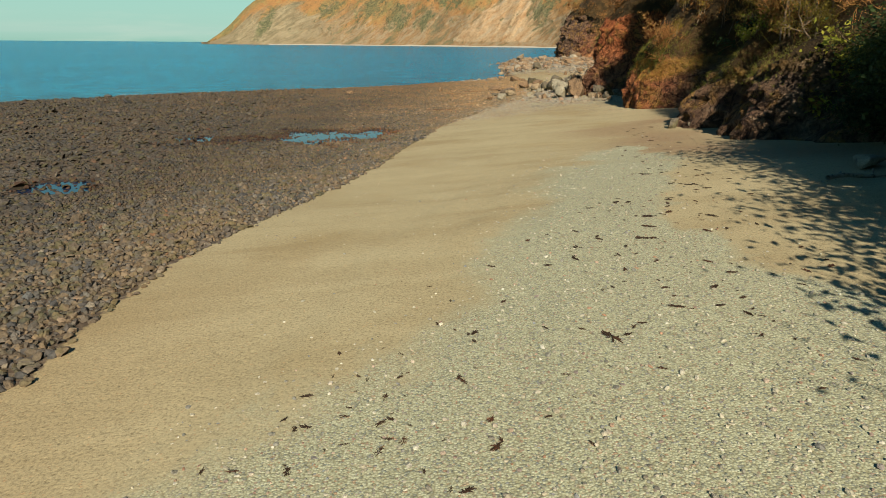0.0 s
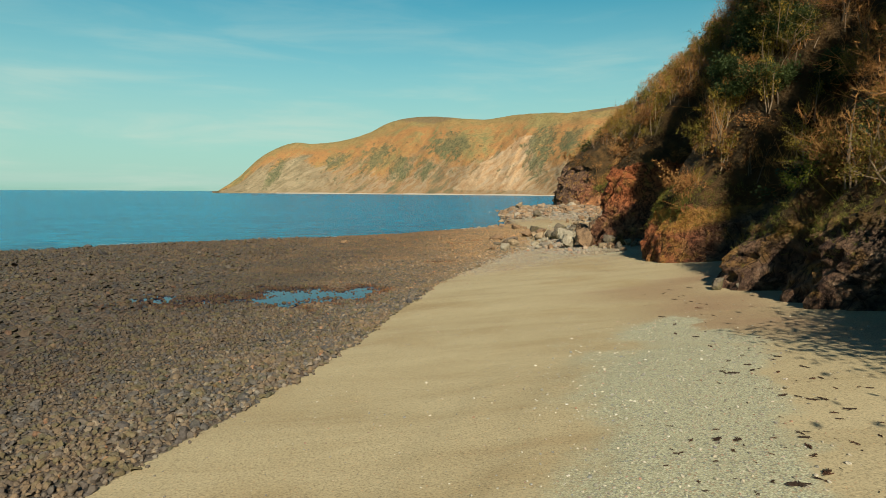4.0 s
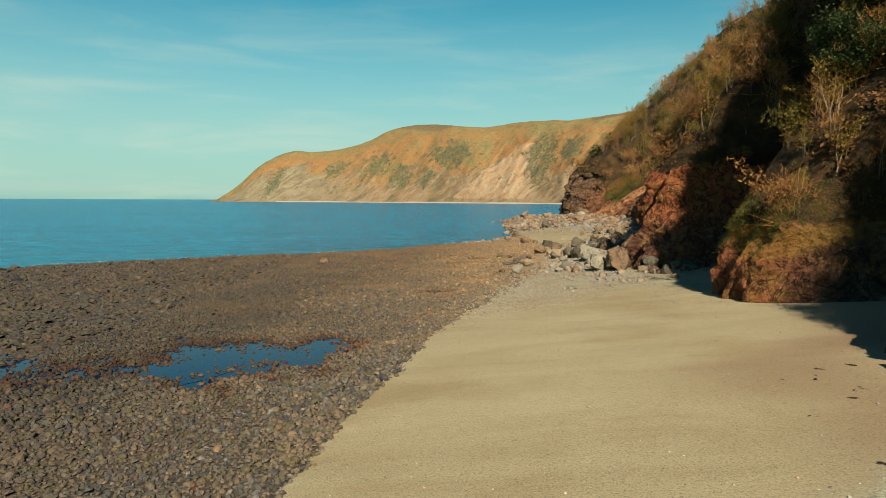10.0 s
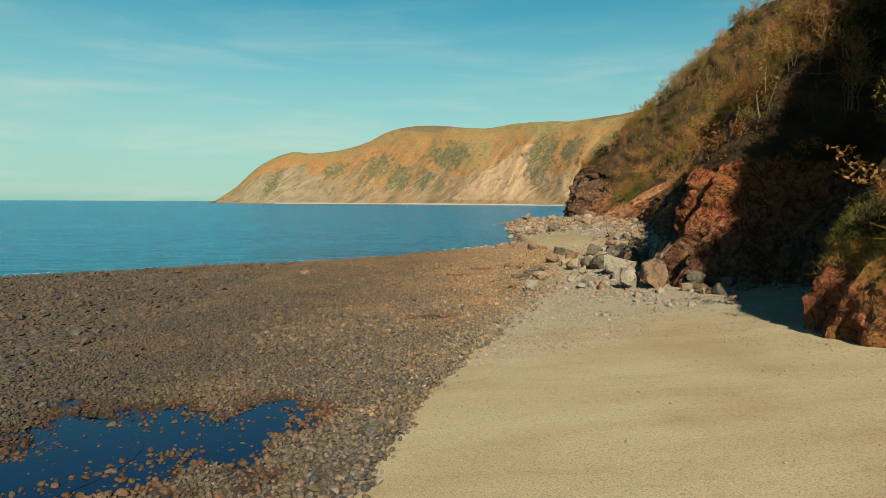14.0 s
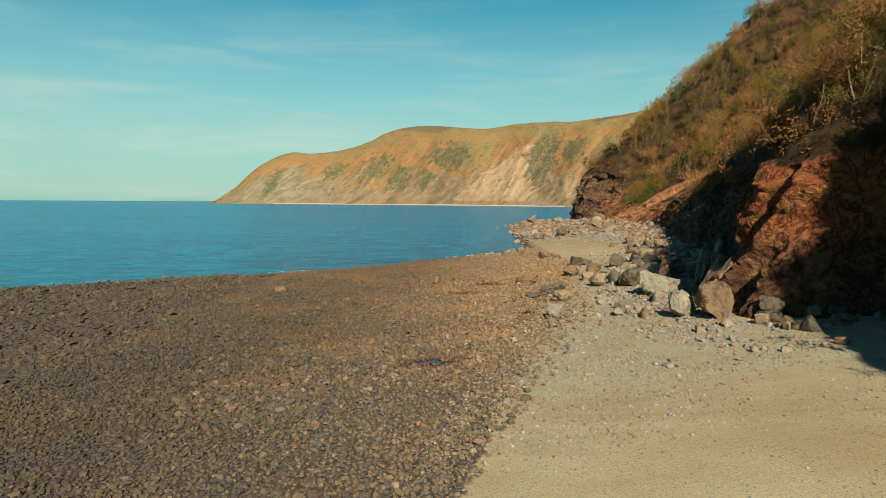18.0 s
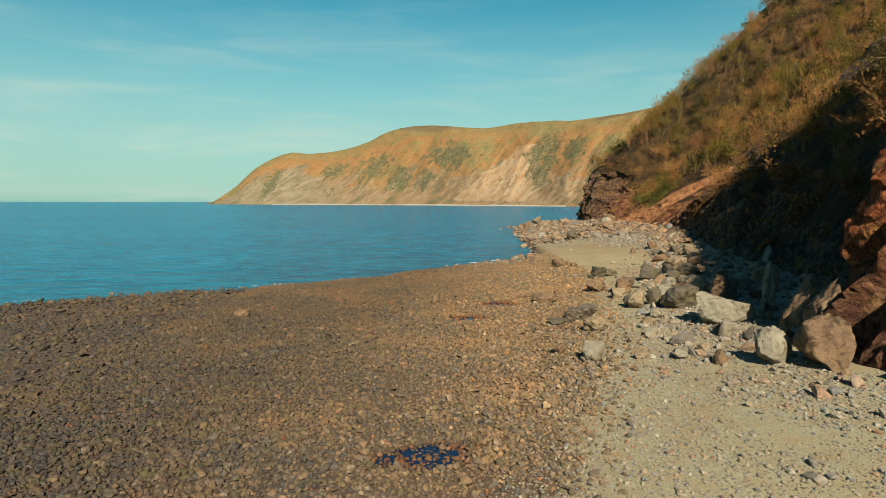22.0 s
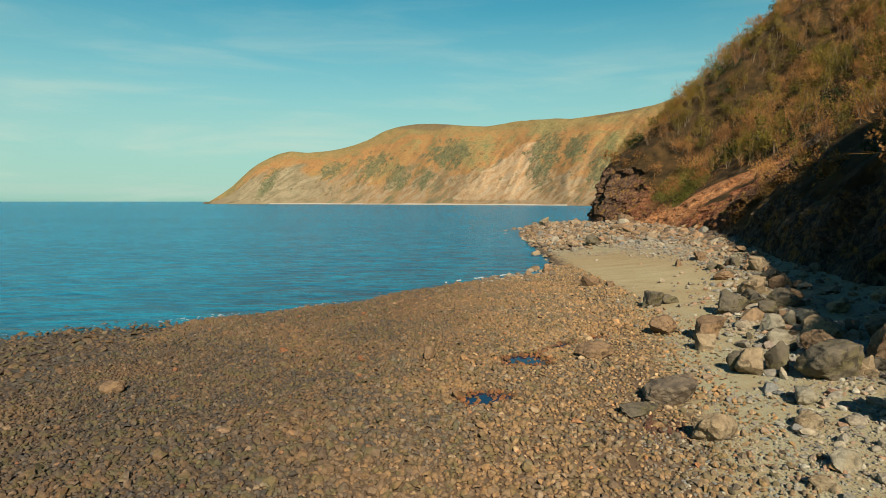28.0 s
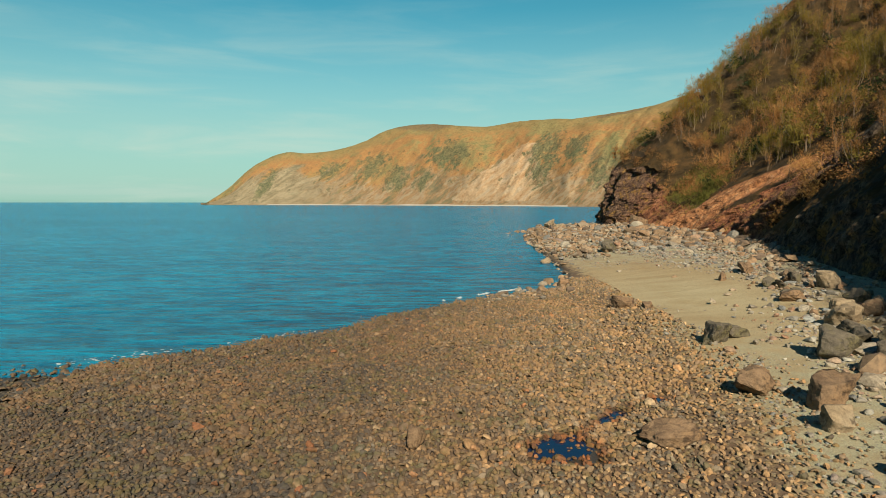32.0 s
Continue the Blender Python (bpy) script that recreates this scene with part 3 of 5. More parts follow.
def rock_arrays(level, seed, cuts=7, rough=0.12, boxy=0.0):
    """A stone of about unit radius: planes broken off a ball, with lumps."""
    rng = np.random.default_rng(seed)
    v, f = ICO[level]
    v = v.copy()
    if boxy:
        b = np.sign(v) * np.abs(v) ** (1 - boxy)
        v = b / np.maximum(np.abs(b).max(1, keepdims=True), 1e-6) * 0.5 + v * 0.5
    for _ in range(cuts):
        n = rng.normal(size=3)
        n /= np.linalg.norm(n)
        d = rng.uniform(0.42, 0.85)
        v -= np.maximum(v @ n - d, 0)[:, None] * n * 0.88
    if level > 1:
        s = rng.uniform(0, 50)
        r = fbm(v[:, 0] + s, v[:, 1], v[:, 2], 1.1, 5, seed % 97, 0.6)
        v *= (1 + rough * r)[:, None]
    return v, f


def topped(v, f, low=-0.35):
    """The stone without the faces that lie buried."""
    keep = f[(v[f][:, :, 2].mean(1) > low)]
    used = np.unique(keep)
    back = np.full(len(v), -1)
    back[used] = np.arange(len(used))
    return v[used], back[keep]


def turned(rng, n, tilt=0.25):
    """Random turns about z with a little tilt, as n matrices."""
    a, b, c = rng.uniform(0, 2 * math.pi, n), rng.normal(0, tilt, n), rng.normal(0, tilt, n)
    ca, sa, cb, sb, cc, sc = np.cos(a), np.sin(a), np.cos(b), np.sin(b), np.cos(c), np.sin(c)
    o, i = np.zeros(n), np.ones(n)
    rz = np.stack([ca, -sa, o, sa, ca, o, o, o, i], -1).reshape(n, 3, 3)
    rx = np.stack([i, o, o, o, cb, -sb, o, sb, cb], -1).reshape(n, 3, 3)
    ry = np.stack([cc, o, sc, o, i, o, -sc, o, cc], -1).reshape(n, 3, 3)
    return rx @ ry @ rz


def scatter(templates, places, scales, rng, turns=None):
    """Copies of the templates (arrays) at the places, joined into one pair of arrays."""
    n = len(places)
    turns = turned(rng, n) if turns is None else turns
    which = rng.integers(0, len(templates), n)
    vs, fs, start = [], [], 0
    for k, (v, f) in enumerate(templates):
        pick = np.nonzero(which == k)[0]
        if not len(pick):
            continue
        w = np.einsum("nij,nvj->nvi", turns[pick], v[None] * scales[pick][:, None, :]) + places[pick][:, None, :]
        vs.append(w.reshape(-1, 3))
        fs.append((f[None] + (np.arange(len(pick)) * len(v))[:, None, None] + start).reshape(-1, f.shape[1]))
        start += len(pick) * len(v)
    return np.concatenate(vs), np.concatenate(fs)


def part(name, me, mat, parent=None, label=""):
    """Links a mesh as one object under a thing or a part."""
    if not me.materials:
        me.materials.append(mat)
    ob = new(name, me)
    ob.parent = parent
    return tagged(ob, label)


def thing(name, m, label, category, group=""):
    ob = new(name)
    ob.empty_display_size = 0.3
    ob.matrix_world = m
    return tagged(ob, label, category, group)


def stuff(name, v, f, mat, label, category, shade=False):
    me = mesh_from(name, v, f, shade)
    if category == "cobbles":
        attribute(me, "soaked", smooth(0.004, 0.05, pool_depth(v[:, 0], v[:, 1])))
        attribute(me, "seaward", np.clip(-sand_distance(v[:, 0], v[:, 1]) / np.interp(v[:, 1], (0, 40, 80), (14, 12, 16)), 0, 1))
    me.materials.append(mat)
    return tagged(new(name, me), label, category, kind="stuff")


# ---- the large structure ----
def spaced(stops):
    """Lines of a grid: from each stop to the next in steps of the given size."""
    out = []
    for (a, step), (b, _) in zip(stops, stops[1:]):
        n = max(1, round((b - a) / step))
        out += list(a + (b - a) * np.arange(n) / n)
    return np.array(out + [stops[-1][0]])


# pools left by the tide: x, y, half-widths, turn, depth
POOLS = ((-7.9, 40.4, 4.9, 3.5, 0.06, 0.12), (-13.2, 38.6, 4.2, 2.6, 0.25, 0.075), (-16.4, 24.4, 1.6, 1.3, 0.2, 0.13), (0.2, 58.0, 1.4, 0.9, 0, 0.07), (4.2, 82.6, 1.0, 1.0, 0.8, 0.12),
         (6.0, 85.0, 1.5, 0.5, 0.8, 0.12), (8.1, 86.8, 0.8, 0.4, 0.2, 0.12), (2.0, 77.3, 0.9, 0.8, 0, 0.12))


def pool_depth(x, y):
    x, y = np.asarray(x, float), np.asarray(y, float)
    out = np.zeros(np.broadcast(x, y).shape)
    for px, py, a, b, turn, depth in POOLS:
        dx, dy = x - px, y - py
        u, v = dx * math.cos(turn) + dy * math.sin(turn), dy * math.cos(turn) - dx * math.sin(turn)
        r = np.sqrt((u / a) ** 2 + (v / b) ** 2)
        near = r < 2
        if near.any():
            x1, y1 = np.broadcast_to(x, r.shape)[near], np.broadcast_to(y, r.shape)[near]
            rim = r[near] + 1.2 * fbm(x1, y1, 0, 1.6, 5, 77, 0.65)
            out[near] = np.maximum(out[near], depth * smooth(1.3, 0.35, rim))
    return out


def rubble_at(x, y):
    """1 on the stony ground round the boulders, 0 on the sand of the beach and of the cove."""
    wob = 1.6 * fbm(x, y, 0, 5.0, 3, 15)
    rock = smooth(46, 54, y - 0.25 * (x - 6) + 2 * wob) * smooth(0.0, 2.5, sand_distance(x, y) + 1.5)
    cove = np.exp(-(((x - 18.0) / 7.5) ** 2 + ((y - 111) / 19.0) ** 2) * 1.6)
    return rock * np.clip(1 - 1.5 * cove, 0, 1)


def shingle_at(x, y):
    """1 on the pale shingle, 0 on plain sand."""
    wob = 2.6 * fbm(x, y, 0, 3.2, 5, 15, 0.65)
    band = smooth(-1.0, 3.2, x - np.interp(y, (0, 4, 7, 11, 19, 26, 29), (-5.0, -3.8, -1.4, 0.6, 2.8, 6.0, 9)) + wob) * smooth(0, 1.6, np.interp(y, (0, 9, 15, 21, 28, 30), (9.5, 8.0, 7.4, 9.6, 11.0, 9)) - x + wob) * smooth(30, 27, y + wob)
    gap = smooth(1.2, 0.2, np.abs(y - 23.0 + 0.35 * (x - 6)) + 0.6 * wob)
    return np.clip(np.maximum(band * (1 - 0.45 * gap), 0.55 * rubble_at(x, y)), 0, 1)


def build_ground():
    xs = spaced([(-5500, 900), (-1000, 150), (-100, 8), (-48, 0.5), (-16, 0.25), (16, 0.5), (44, 5), (100, 100), (1000, 900), (5500, 1)])
    ys = spaced([(-3000, 600), (-300, 40), (-20, 2), (-2, 0.25), (90, 0.4), (122, 1.5), (210, 8), (300, 60), (1200, 700), (5500, 1)])
    x, y = np.meshgrid(xs, ys)
    deep = pool_depth(x, y)
    z = ground_z(x, y) - deep
    me = mesh_from("ground", np.stack([x, y, z], -1).reshape(-1, 3), grid_faces(len(ys), len(xs)))
    me.materials.append(M_ground)
    d = sand_distance(x, y) + 0.5 * fbm(x, y, 0, 2.5, 3, 19)
    soft = np.interp(y, (0, 50, 60, 75, 300), (0.35, 0.4, 2.2, 4.0, 4.0))
    attribute(me, "sand", np.clip(0.5 + d / soft * 0.5, 0, 1))
    attribute(me, "shingle", shingle_at(x, y))
    attribute(me, "gravel", np.clip(0.55 + 0.6 * smooth(34, 50, y + 3 * fbm(x, y, 0, 6.0, 3, 16)), 0, 1))
    near_foot = np.interp(y, YF, XF) - x
    attribute(me, "rusty", 0.5 * smooth(5, 0.5, d) * smooth(18, 6, y) + smooth(46, 60, y) * smooth(-7, 1, x) * np.clip(1 - np.exp(-(((x - 17.5) / 7.0) ** 2 + ((y - 108) / 17.0) ** 2) * 1.6), 0, 1))
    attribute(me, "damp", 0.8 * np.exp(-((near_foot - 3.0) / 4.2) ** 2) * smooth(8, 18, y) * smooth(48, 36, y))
    wet = np.maximum(smooth(0.0, 0.05, deep) * 0.8, smooth(2.2, 0.2, sea_distance(x, y)) * 0.8 * (y < 215))
    attribute(me, "wet", wet)
    return tagged(new("ground", me), "sand and shingle beach running down to the sea", "beach", kind="structure")


def build_sea():
    xs = spaced([(-5500, 900), (-1000, 150), (-100, 6), (60, 90), (600, 900), (5500, 1)])
    ys = spaced([(-3000, 600), (-300, 60), (40, 4), (240, 60), (1200, 700), (5500, 1)])
    x, y = np.meshgrid(xs, ys)
    me = mesh_from("sea", np.stack([x, y, SEA + 0 * x], -1).reshape(-1, 3), grid_faces(len(ys), len(xs)))
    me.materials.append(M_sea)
    attribute(me, "shallow", 0.6 * np.exp(np.minimum(sea_distance(x, y), 0) / 14))
    return tagged(new("sea", me), "calm teal-blue sea with small ripples", "sea", kind="structure")


def face_height(y):
    """How high bare rock stands above the foot of the cliff."""
    return 3.5 * fbm(y, 0, 0, 9.0, 2, 85) * smooth(68, 76, y) * smooth(190, 180, y) + np.interp(y, (0, 20, 30, 37, 44, 48, 52, 56, 62, 67, 72, 100, 130, 150, 185, 195, 208, 215), (4, 4, 4, 3.5, 4.5, 4.5, 4, 5, 8.5, 8.5, 6, 6, 5, 3, 5, 13, 14, 10))


def bedding(y, h, long, thick, seed):
    """Broken blocks of dipping rock beds, about 0, that stand out unevenly from the face."""
    wave = 0.6 * fbm(0, y, h, 3.0, 3, seed)
    a, b = (y * 0.85 + h * 0.55 + wave) / long, (h * 0.85 - y * 0.5 + 0.8 * wave) / thick
    row = np.floor(b).astype(np.int64)
    shift = hashed(row, row * 0 + 3, row * 0, seed)
    return hashed(np.floor(a + shift).astype(np.int64), row, row * 0 + 1, seed) - 0.5


def scar_at(y, h):
    """1 on the bare orange landslip."""
    return smooth(1, 0.5, np.abs(y - 173 + 1.7 * h) / (13 - 0.75 * np.minimum(h, 12) + 5 * fbm(y, h, 0, 4.0, 3, 88))) * smooth(17, 13, h) * smooth(130, 140, y)


def outcrop_at(y, h):
    """1 on the dark crags that break out of the wooded slope above the cove."""
    out = 0 * y
    for py, ph, wide, high in ((139, 8.5, 5.5, 8), (147, 4, 4.5, 4), (128, 15, 4, 5), (112, 22, 4, 4), (150, 27, 5, 4), (122, 33, 5, 4)):
        r = np.hypot((y - py + 0.35 * (h - ph)) / wide, (h - ph) / high) + 0.5 * fbm(y, h, 0, 4.0, 3, 89)
        out = np.maximum(out, smooth(1, 0.7, r))
    return out


def cliff_point(y, h):
    """The hillside's surface above the foot of the cliff at y, h metres up along it."""
    foot = np.interp(y, YF, XF)
    face = face_height(y)
    off = np.interp(y, (126, 138, 187, 194), (0.42, 1.0, 1.0, 0.42)) * np.minimum(h, face) + np.interp(y, (0, 25, 38, 43, 50, 56, 75, 120), (0.9, 0.72, 0.68, 0.52, 0.52, 0.72, 0.84, 1.0)) * np.maximum(h - face, 0)
    off = off + 1.7 * smooth(face + 2, face + 12, h) * smooth(58, 72, y)
    top = 62 + 10 * fbm(y, 0, 0, 60, 2, 5)
    over = np.maximum(h - top, 0)
    z = ground_z(foot, y) - 0.9 + h - over * 0.85
    grow = smooth(0, 3, h)
    push = 0.8 * fbm(foot, y, h, 7.0, 4, 21) + 3.0 * fbm(0, y, h * 0.35, 26.0, 2, 31) * smooth(4, 25, h)
    push = push + 6.0 * (0.3 - np.abs(fbm(0, y + h * 0.35, h * 0.15, 21.0, 2, 33))) * smooth(3, 14, h)
    push = push + 2.6 * (0.28 - np.abs(fbm(foot, y + h * 0.5, h * 0.3, 6.5, 3, 35))) * smooth(0.5, 5, h)
    crag = smooth(186, 193, y) * smooth(216, 210, y) * smooth(17, 12, h)
    push = push + crag * (5.0 * (0.3 - np.abs(fbm(0, y - 0.2 * h, h * 0.2, 8.0, 3, 43))) + 1.6 * fbm(foot, y, h, 2.5, 3, 44) + 1.8 * bedding(y, h, 3.6, 2.0, 73))
    rocks = outcrop_at(y, h)
    push = push + rocks * (1.6 + 4.0 * (0.3 - np.abs(fbm(0, y + 0.4 * h, h * 0.3, 6.0, 3, 45))) + 1.5 * bedding(y, h, 3.0, 1.6, 74))
    bare = np.maximum(np.maximum(1 - smooth(face, face + 3, h), scar_at(y, h)), rocks)
    slant = y * 0.8 + h * 0.55
    ribs = np.abs(fbm(0, slant, h * 0.25, 2.6, 4, 41))
    blocks = fbm(foot, slant * 1.3, h, 1.3, 3, 61)
    step = bedding(y, h, 1.9, 0.9, 71) * 0.26 + bedding(y, h, 0.8, 0.38, 72) * 0.26
    rise = np.abs(fbm(0, y + 0.3 * h, h * 0.22, 1.5, 3, 47))
    push = push + bare * (1 + 0.8 * smooth(23, 26, y) * smooth(38, 35, y)) * (1.8 * (0.22 - ribs) + 1.3 * (0.2 - rise) + 0.4 * blocks + step) * (0.4 + 0.6 * smooth(0, 1.2, h))
    x = foot + off - push * (0.4 + 0.6 * grow)
    return x, y + 0.6 * fbm(x, y, h, 5.0, 3, 51), z


def build_cliff():
    ys = spaced([(-60, 4), (0, 1.0), (20, 0.22), (72, 0.5), (130, 0.6), (214, 4), (400, 1)])
    hs = spaced([(0, 0.22), (10, 0.6), (30, 1.6), (80, 6), (140, 1)])
    h, y = np.meshgrid(hs, ys)
    x, yy, z = cliff_point(y, h)
    me = mesh_from("cliff", np.stack([x, yy, z], -1).reshape(-1, 3), grid_faces(len(ys), len(hs))[:, ::-1], False)
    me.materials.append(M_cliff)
    face = face_height(y)
    veg = smooth(face - 1.2, face + 1.5, h)
    scar = scar_at(y, h)
    veg = veg * (1 - scar) * (1 - outcrop_at(y, h))
    attribute(me, "veg", veg)
    attribute(me, "scar", scar)
    wob = fbm(0, y, h, 1.6, 3, 46)
    attribute(me, "lichen", 0.65 * smooth(2.8, 3.6, h + 1.2 * wob) * smooth(5.2, 4.4, h + wob) * smooth(42.5, 44, y) * smooth(51, 49.5, y) + 0.6 * smooth(3.0, 4.2, h + 2 * wob) * smooth(25, 27, y) * smooth(37, 35, y))
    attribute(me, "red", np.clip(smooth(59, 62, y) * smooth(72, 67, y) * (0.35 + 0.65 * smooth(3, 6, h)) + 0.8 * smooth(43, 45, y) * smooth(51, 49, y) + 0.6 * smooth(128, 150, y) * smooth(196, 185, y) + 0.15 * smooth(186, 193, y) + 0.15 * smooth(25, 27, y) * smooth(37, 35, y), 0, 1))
    return tagged(new("hillside", me), "steep coastal cliff of red-brown rock under scrub", "cliff", kind="structure")


# the far headland along the bay: bearing, distance and rise of the skyline
FB = (360, 400, 450, 508, 540, 620, 700, 780, 850, 920, 1040, 1140, 1250)
FD = (1420, 1400, 1380, 1358, 1340, 1290, 1230, 1160, 1100, 1040, 930, 850, 770)
FE = (-1, 22, 62, 86, 84, 97, 132, 137, 132, 143, 147, 168, 198)


# dark thickets on it: bearing, height, half-width, half-height
THICKETS = ((470, 0.3, 14, 0.2), (583, 0.42, 20, 0.12), (655, 0.36, 30, 0.13), (700, 0.22, 22, 0.1), (790, 0.4, 34, 0.14), (745, 0.2, 16, 0.08), (958, 0.34, 26, 0.22), (1015, 0.42, 20, 0.12), (1060, 0.25, 24, 0.12))


def far_point(b, v):
    """The far headland: b runs along the bay from its tip, v from the shore (0) to the ridge (1) and beyond."""
    d = curve(b, FB, FD)
    slope = (b - 784) / 1079
    top = np.maximum(curve(b, FB, FE), 0) / 1079 * (d + 140) + 4
    run = 1.15 * top + 20
    spurs = fbm(b + 60 * v, 0, v * 55, 70, 4, 5)
    depth = d + v * run + (14 * spurs + 26 * (0.25 - np.abs(fbm(b - 90 * v, 0, v * 40, 95, 3, 6)))) * smooth(0, 0.12, v) * smooth(1.1, 0.75, v)
    rise = np.where(v < 0.16, v / 0.16 * 0.22, 0.22 + 0.78 * np.sin(np.clip((v - 0.16) / 0.84, 0, 1) * math.pi / 2) ** 0.9)
    rise = np.where(v > 1, 1 - (v - 1) * 0.6, rise)
    rough = smooth(0.03, 0.12, v) * smooth(0.75, 0.45, v) * smooth(10, 60, top)
    depth = depth + rough * 14 * (np.abs(fbm(b - 130 * v, 0, v * 30, 34, 4, 7)) - 0.2)
    z = SEA + top * rise + (4 * fbm(b, v * 300, 0, 40, 4, 9)) * smooth(0.02, 0.2, v) * (v < 1.05) * np.clip(top / 60, 0, 1)
    return 0.65 + slope * (depth - 66), depth, z


def build_headland():
    bs, vs = spaced([(352, 1.5), (1250, 1)]), spaced([(0, 0.009), (1.0, 0.1), (1.6, 1)])
    v, b = np.meshgrid(vs, bs)
    me = mesh_from("headland", np.stack(far_point(b, v), -1).reshape(-1, 3), grid_faces(len(bs), len(vs))[:, ::-1])
    me.materials.append(M_far)
    attribute(me, "height", np.where(v < 0.16, v / 0.16 * 0.22, 0.22 + 0.78 * np.sin(np.clip((v - 0.16) / 0.84, 0, 1) * math.pi / 2) ** 0.9))
    attribute(me, "heather", np.maximum(smooth(1.3, 0.5, np.hypot((b - 748) / 62, (v - 0.9) / 0.25)), smooth(1.3, 0.5, np.hypot((b - 1090) / 50, (v - 0.85) / 0.08))))
    attribute(me, "along", (b - 360) / 300)
    wob = fbm(b, v * 200, 0, 26, 4, 17, 0.6)
    left, right = 912 - 330 * np.maximum(0.42 - v, 0), 936 + 40 * v
    attribute(me, "slip", np.clip(0.5 + np.minimum(b - left, right - b) / 30 + 0.5 * wob, 0, 1) * smooth(0.5, 0.4, v + 0.12 * wob) * smooth(0.02, 0.06, v))
    thicket = 0 * b
    for pb, pv, wide, high in THICKETS:
        u, w = (b - pb - 70 * (v - pv)) / wide, (v - pv) / high
        thicket = np.maximum(thicket, np.clip(0.95 - 0.42 * (u * u + w * w), 0, 1))
    attribute(me, "thicket", thicket)
    tagged(new("headland", me), "far headland with orange bracken slopes above pale cliffs", "headland", kind="structure")
    b = spaced([(470, 3), (1000, 1)])
    d, wob = curve(b, FB, FD), fbm(b, 0, 0, 30, 3, 13)
    rows = [(-9 - 6 * wob, -0.3), (-4 - 6 * wob, 1.0), (6 + 0 * wob, 2.2 + 1.5 * wob), (16 + 0 * wob, 2.0)]
    v = [np.stack([0.65 + (b - 784) / 1079 * (d + o - 66), d + o, SEA + z + 0 * b], -1) for o, z in rows]
    me = mesh_from("far_shingle", np.concatenate(v), grid_faces(4, len(b)))
    me.materials.append(M_farsand)
    tagged(new("far_shingle", me), "pale shingle strip under the far headland", "beach", kind="structure")


ground = build_ground()
build_sea()
build_cliff()
build_headland()

# ---- pools and foam ----
def build_pools():
    for k, (px, py, a, b, turn, depth) in enumerate(POOLS):
        u, v = np.meshgrid(np.linspace(-1.5, 1.5, 13), np.linspace(-1.5, 1.5, 13))
        keep = u**2 + v**2
        r = np.minimum(1, 1.5 / np.maximum(np.sqrt(keep), 1e-6))
        x = px + (u * r * a) * math.cos(turn) - (v * r * b) * math.sin(turn)
        y = py + (u * r * a) * math.sin(turn) + (v * r * b) * math.cos(turn)
        level = float(np.min(ground_z(x, y))) - (0.32 if a > 4.5 else 0.5) * depth + 0.02
        me = mesh_from("tide_pool", np.stack([x, y, level + 0 * x], -1).reshape(-1, 3), grid_faces(13, 13))
        me.materials.append(M_pool)
        tagged(new("tide_pool", me), "still blue tide pool among the cobbles", "pool", "tide pools", "structure")


def build_foam():
    """Flecks of foam in short broken lines where small waves meet the stones."""
    rng = np.random.default_rng(12)
    flat = [(v * (1, 1, 0.5), f) for v, f in (rock_arrays(1, 1200 + k, 3) for k in range(3))]
    spots = []
    for x0, length, off, wide, n in ((0.5, 6.5, 2.4, 0.5, 620), (-41, 5.0, 2.6, 0.9, 70), (-33, 4.0, 1.6, 0.8, 45), (-24, 4.5, 1.6, 0.9, 50), (-17, 4.2, 1.4, 0.9, 50), (-11, 4.4, 1.4, 0.9, 50), (8, 4, 1.5, 0.9, 130)):
        x = x0 + rng.uniform(0, 1, n) * length
        x = x[fbm(x, off, 0, 0.9, 2, 91) > -0.25]
        y = curve(x, XS, YS) + off + 0.5 * fbm(x, 3 * off, 0, 2.2, 3, 90) + rng.normal(0, wide * 0.4, len(x))
        spots.append(np.stack([x, y, np.full(len(x), SEA + 0.01)], -1))
    p = np.concatenate(spots)
    s = np.stack([rng.uniform(0.04, 0.16, len(p)), rng.uniform(0.015, 0.045, len(p)), np.full(len(p), 0.02)], -1)
    a = rng.normal(0.15, 0.25, len(p))
    turns = np.stack([np.cos(a), -np.sin(a), 0 * a, np.sin(a), np.cos(a), 0 * a, 0 * a, 0 * a, 1 + 0 * a], -1).reshape(-1, 3, 3)
    v, f = scatter(flat, p, s, rng, turns)
    stuff("foam", v, f, M_foam, "broken white foam of small waves at the shore", "foam", True)


# ---- cobbles, rubble and pebbles ----
def jittered(x0, x1, y0, y1, cell, rng):
    gx, gy = np.meshgrid(np.arange(x0, x1, cell), np.arange(y0, y1, cell))
    x = (gx + rng.uniform(-0.45, 0.45, gx.shape) * cell).ravel()
    y = (gy + rng.uniform(-0.45, 0.45, gx.shape) * cell).ravel()
    return x, y


def laid(x, y, size, flat, rng, sink=0.25):
    """Places on the ground and scales for stones of the given sizes."""
    n = len(x)
    s = np.stack([size * rng.uniform(0.8, 1.3, n), size * rng.uniform(0.6, 1.0, n), size * flat * rng.uniform(0.7, 1.3, n)], -1)
    z = ground_z(x, y) - pool_depth(x, y) + s[:, 2] * (0.6 - sink)
    return np.stack([x, y, z], -1), s


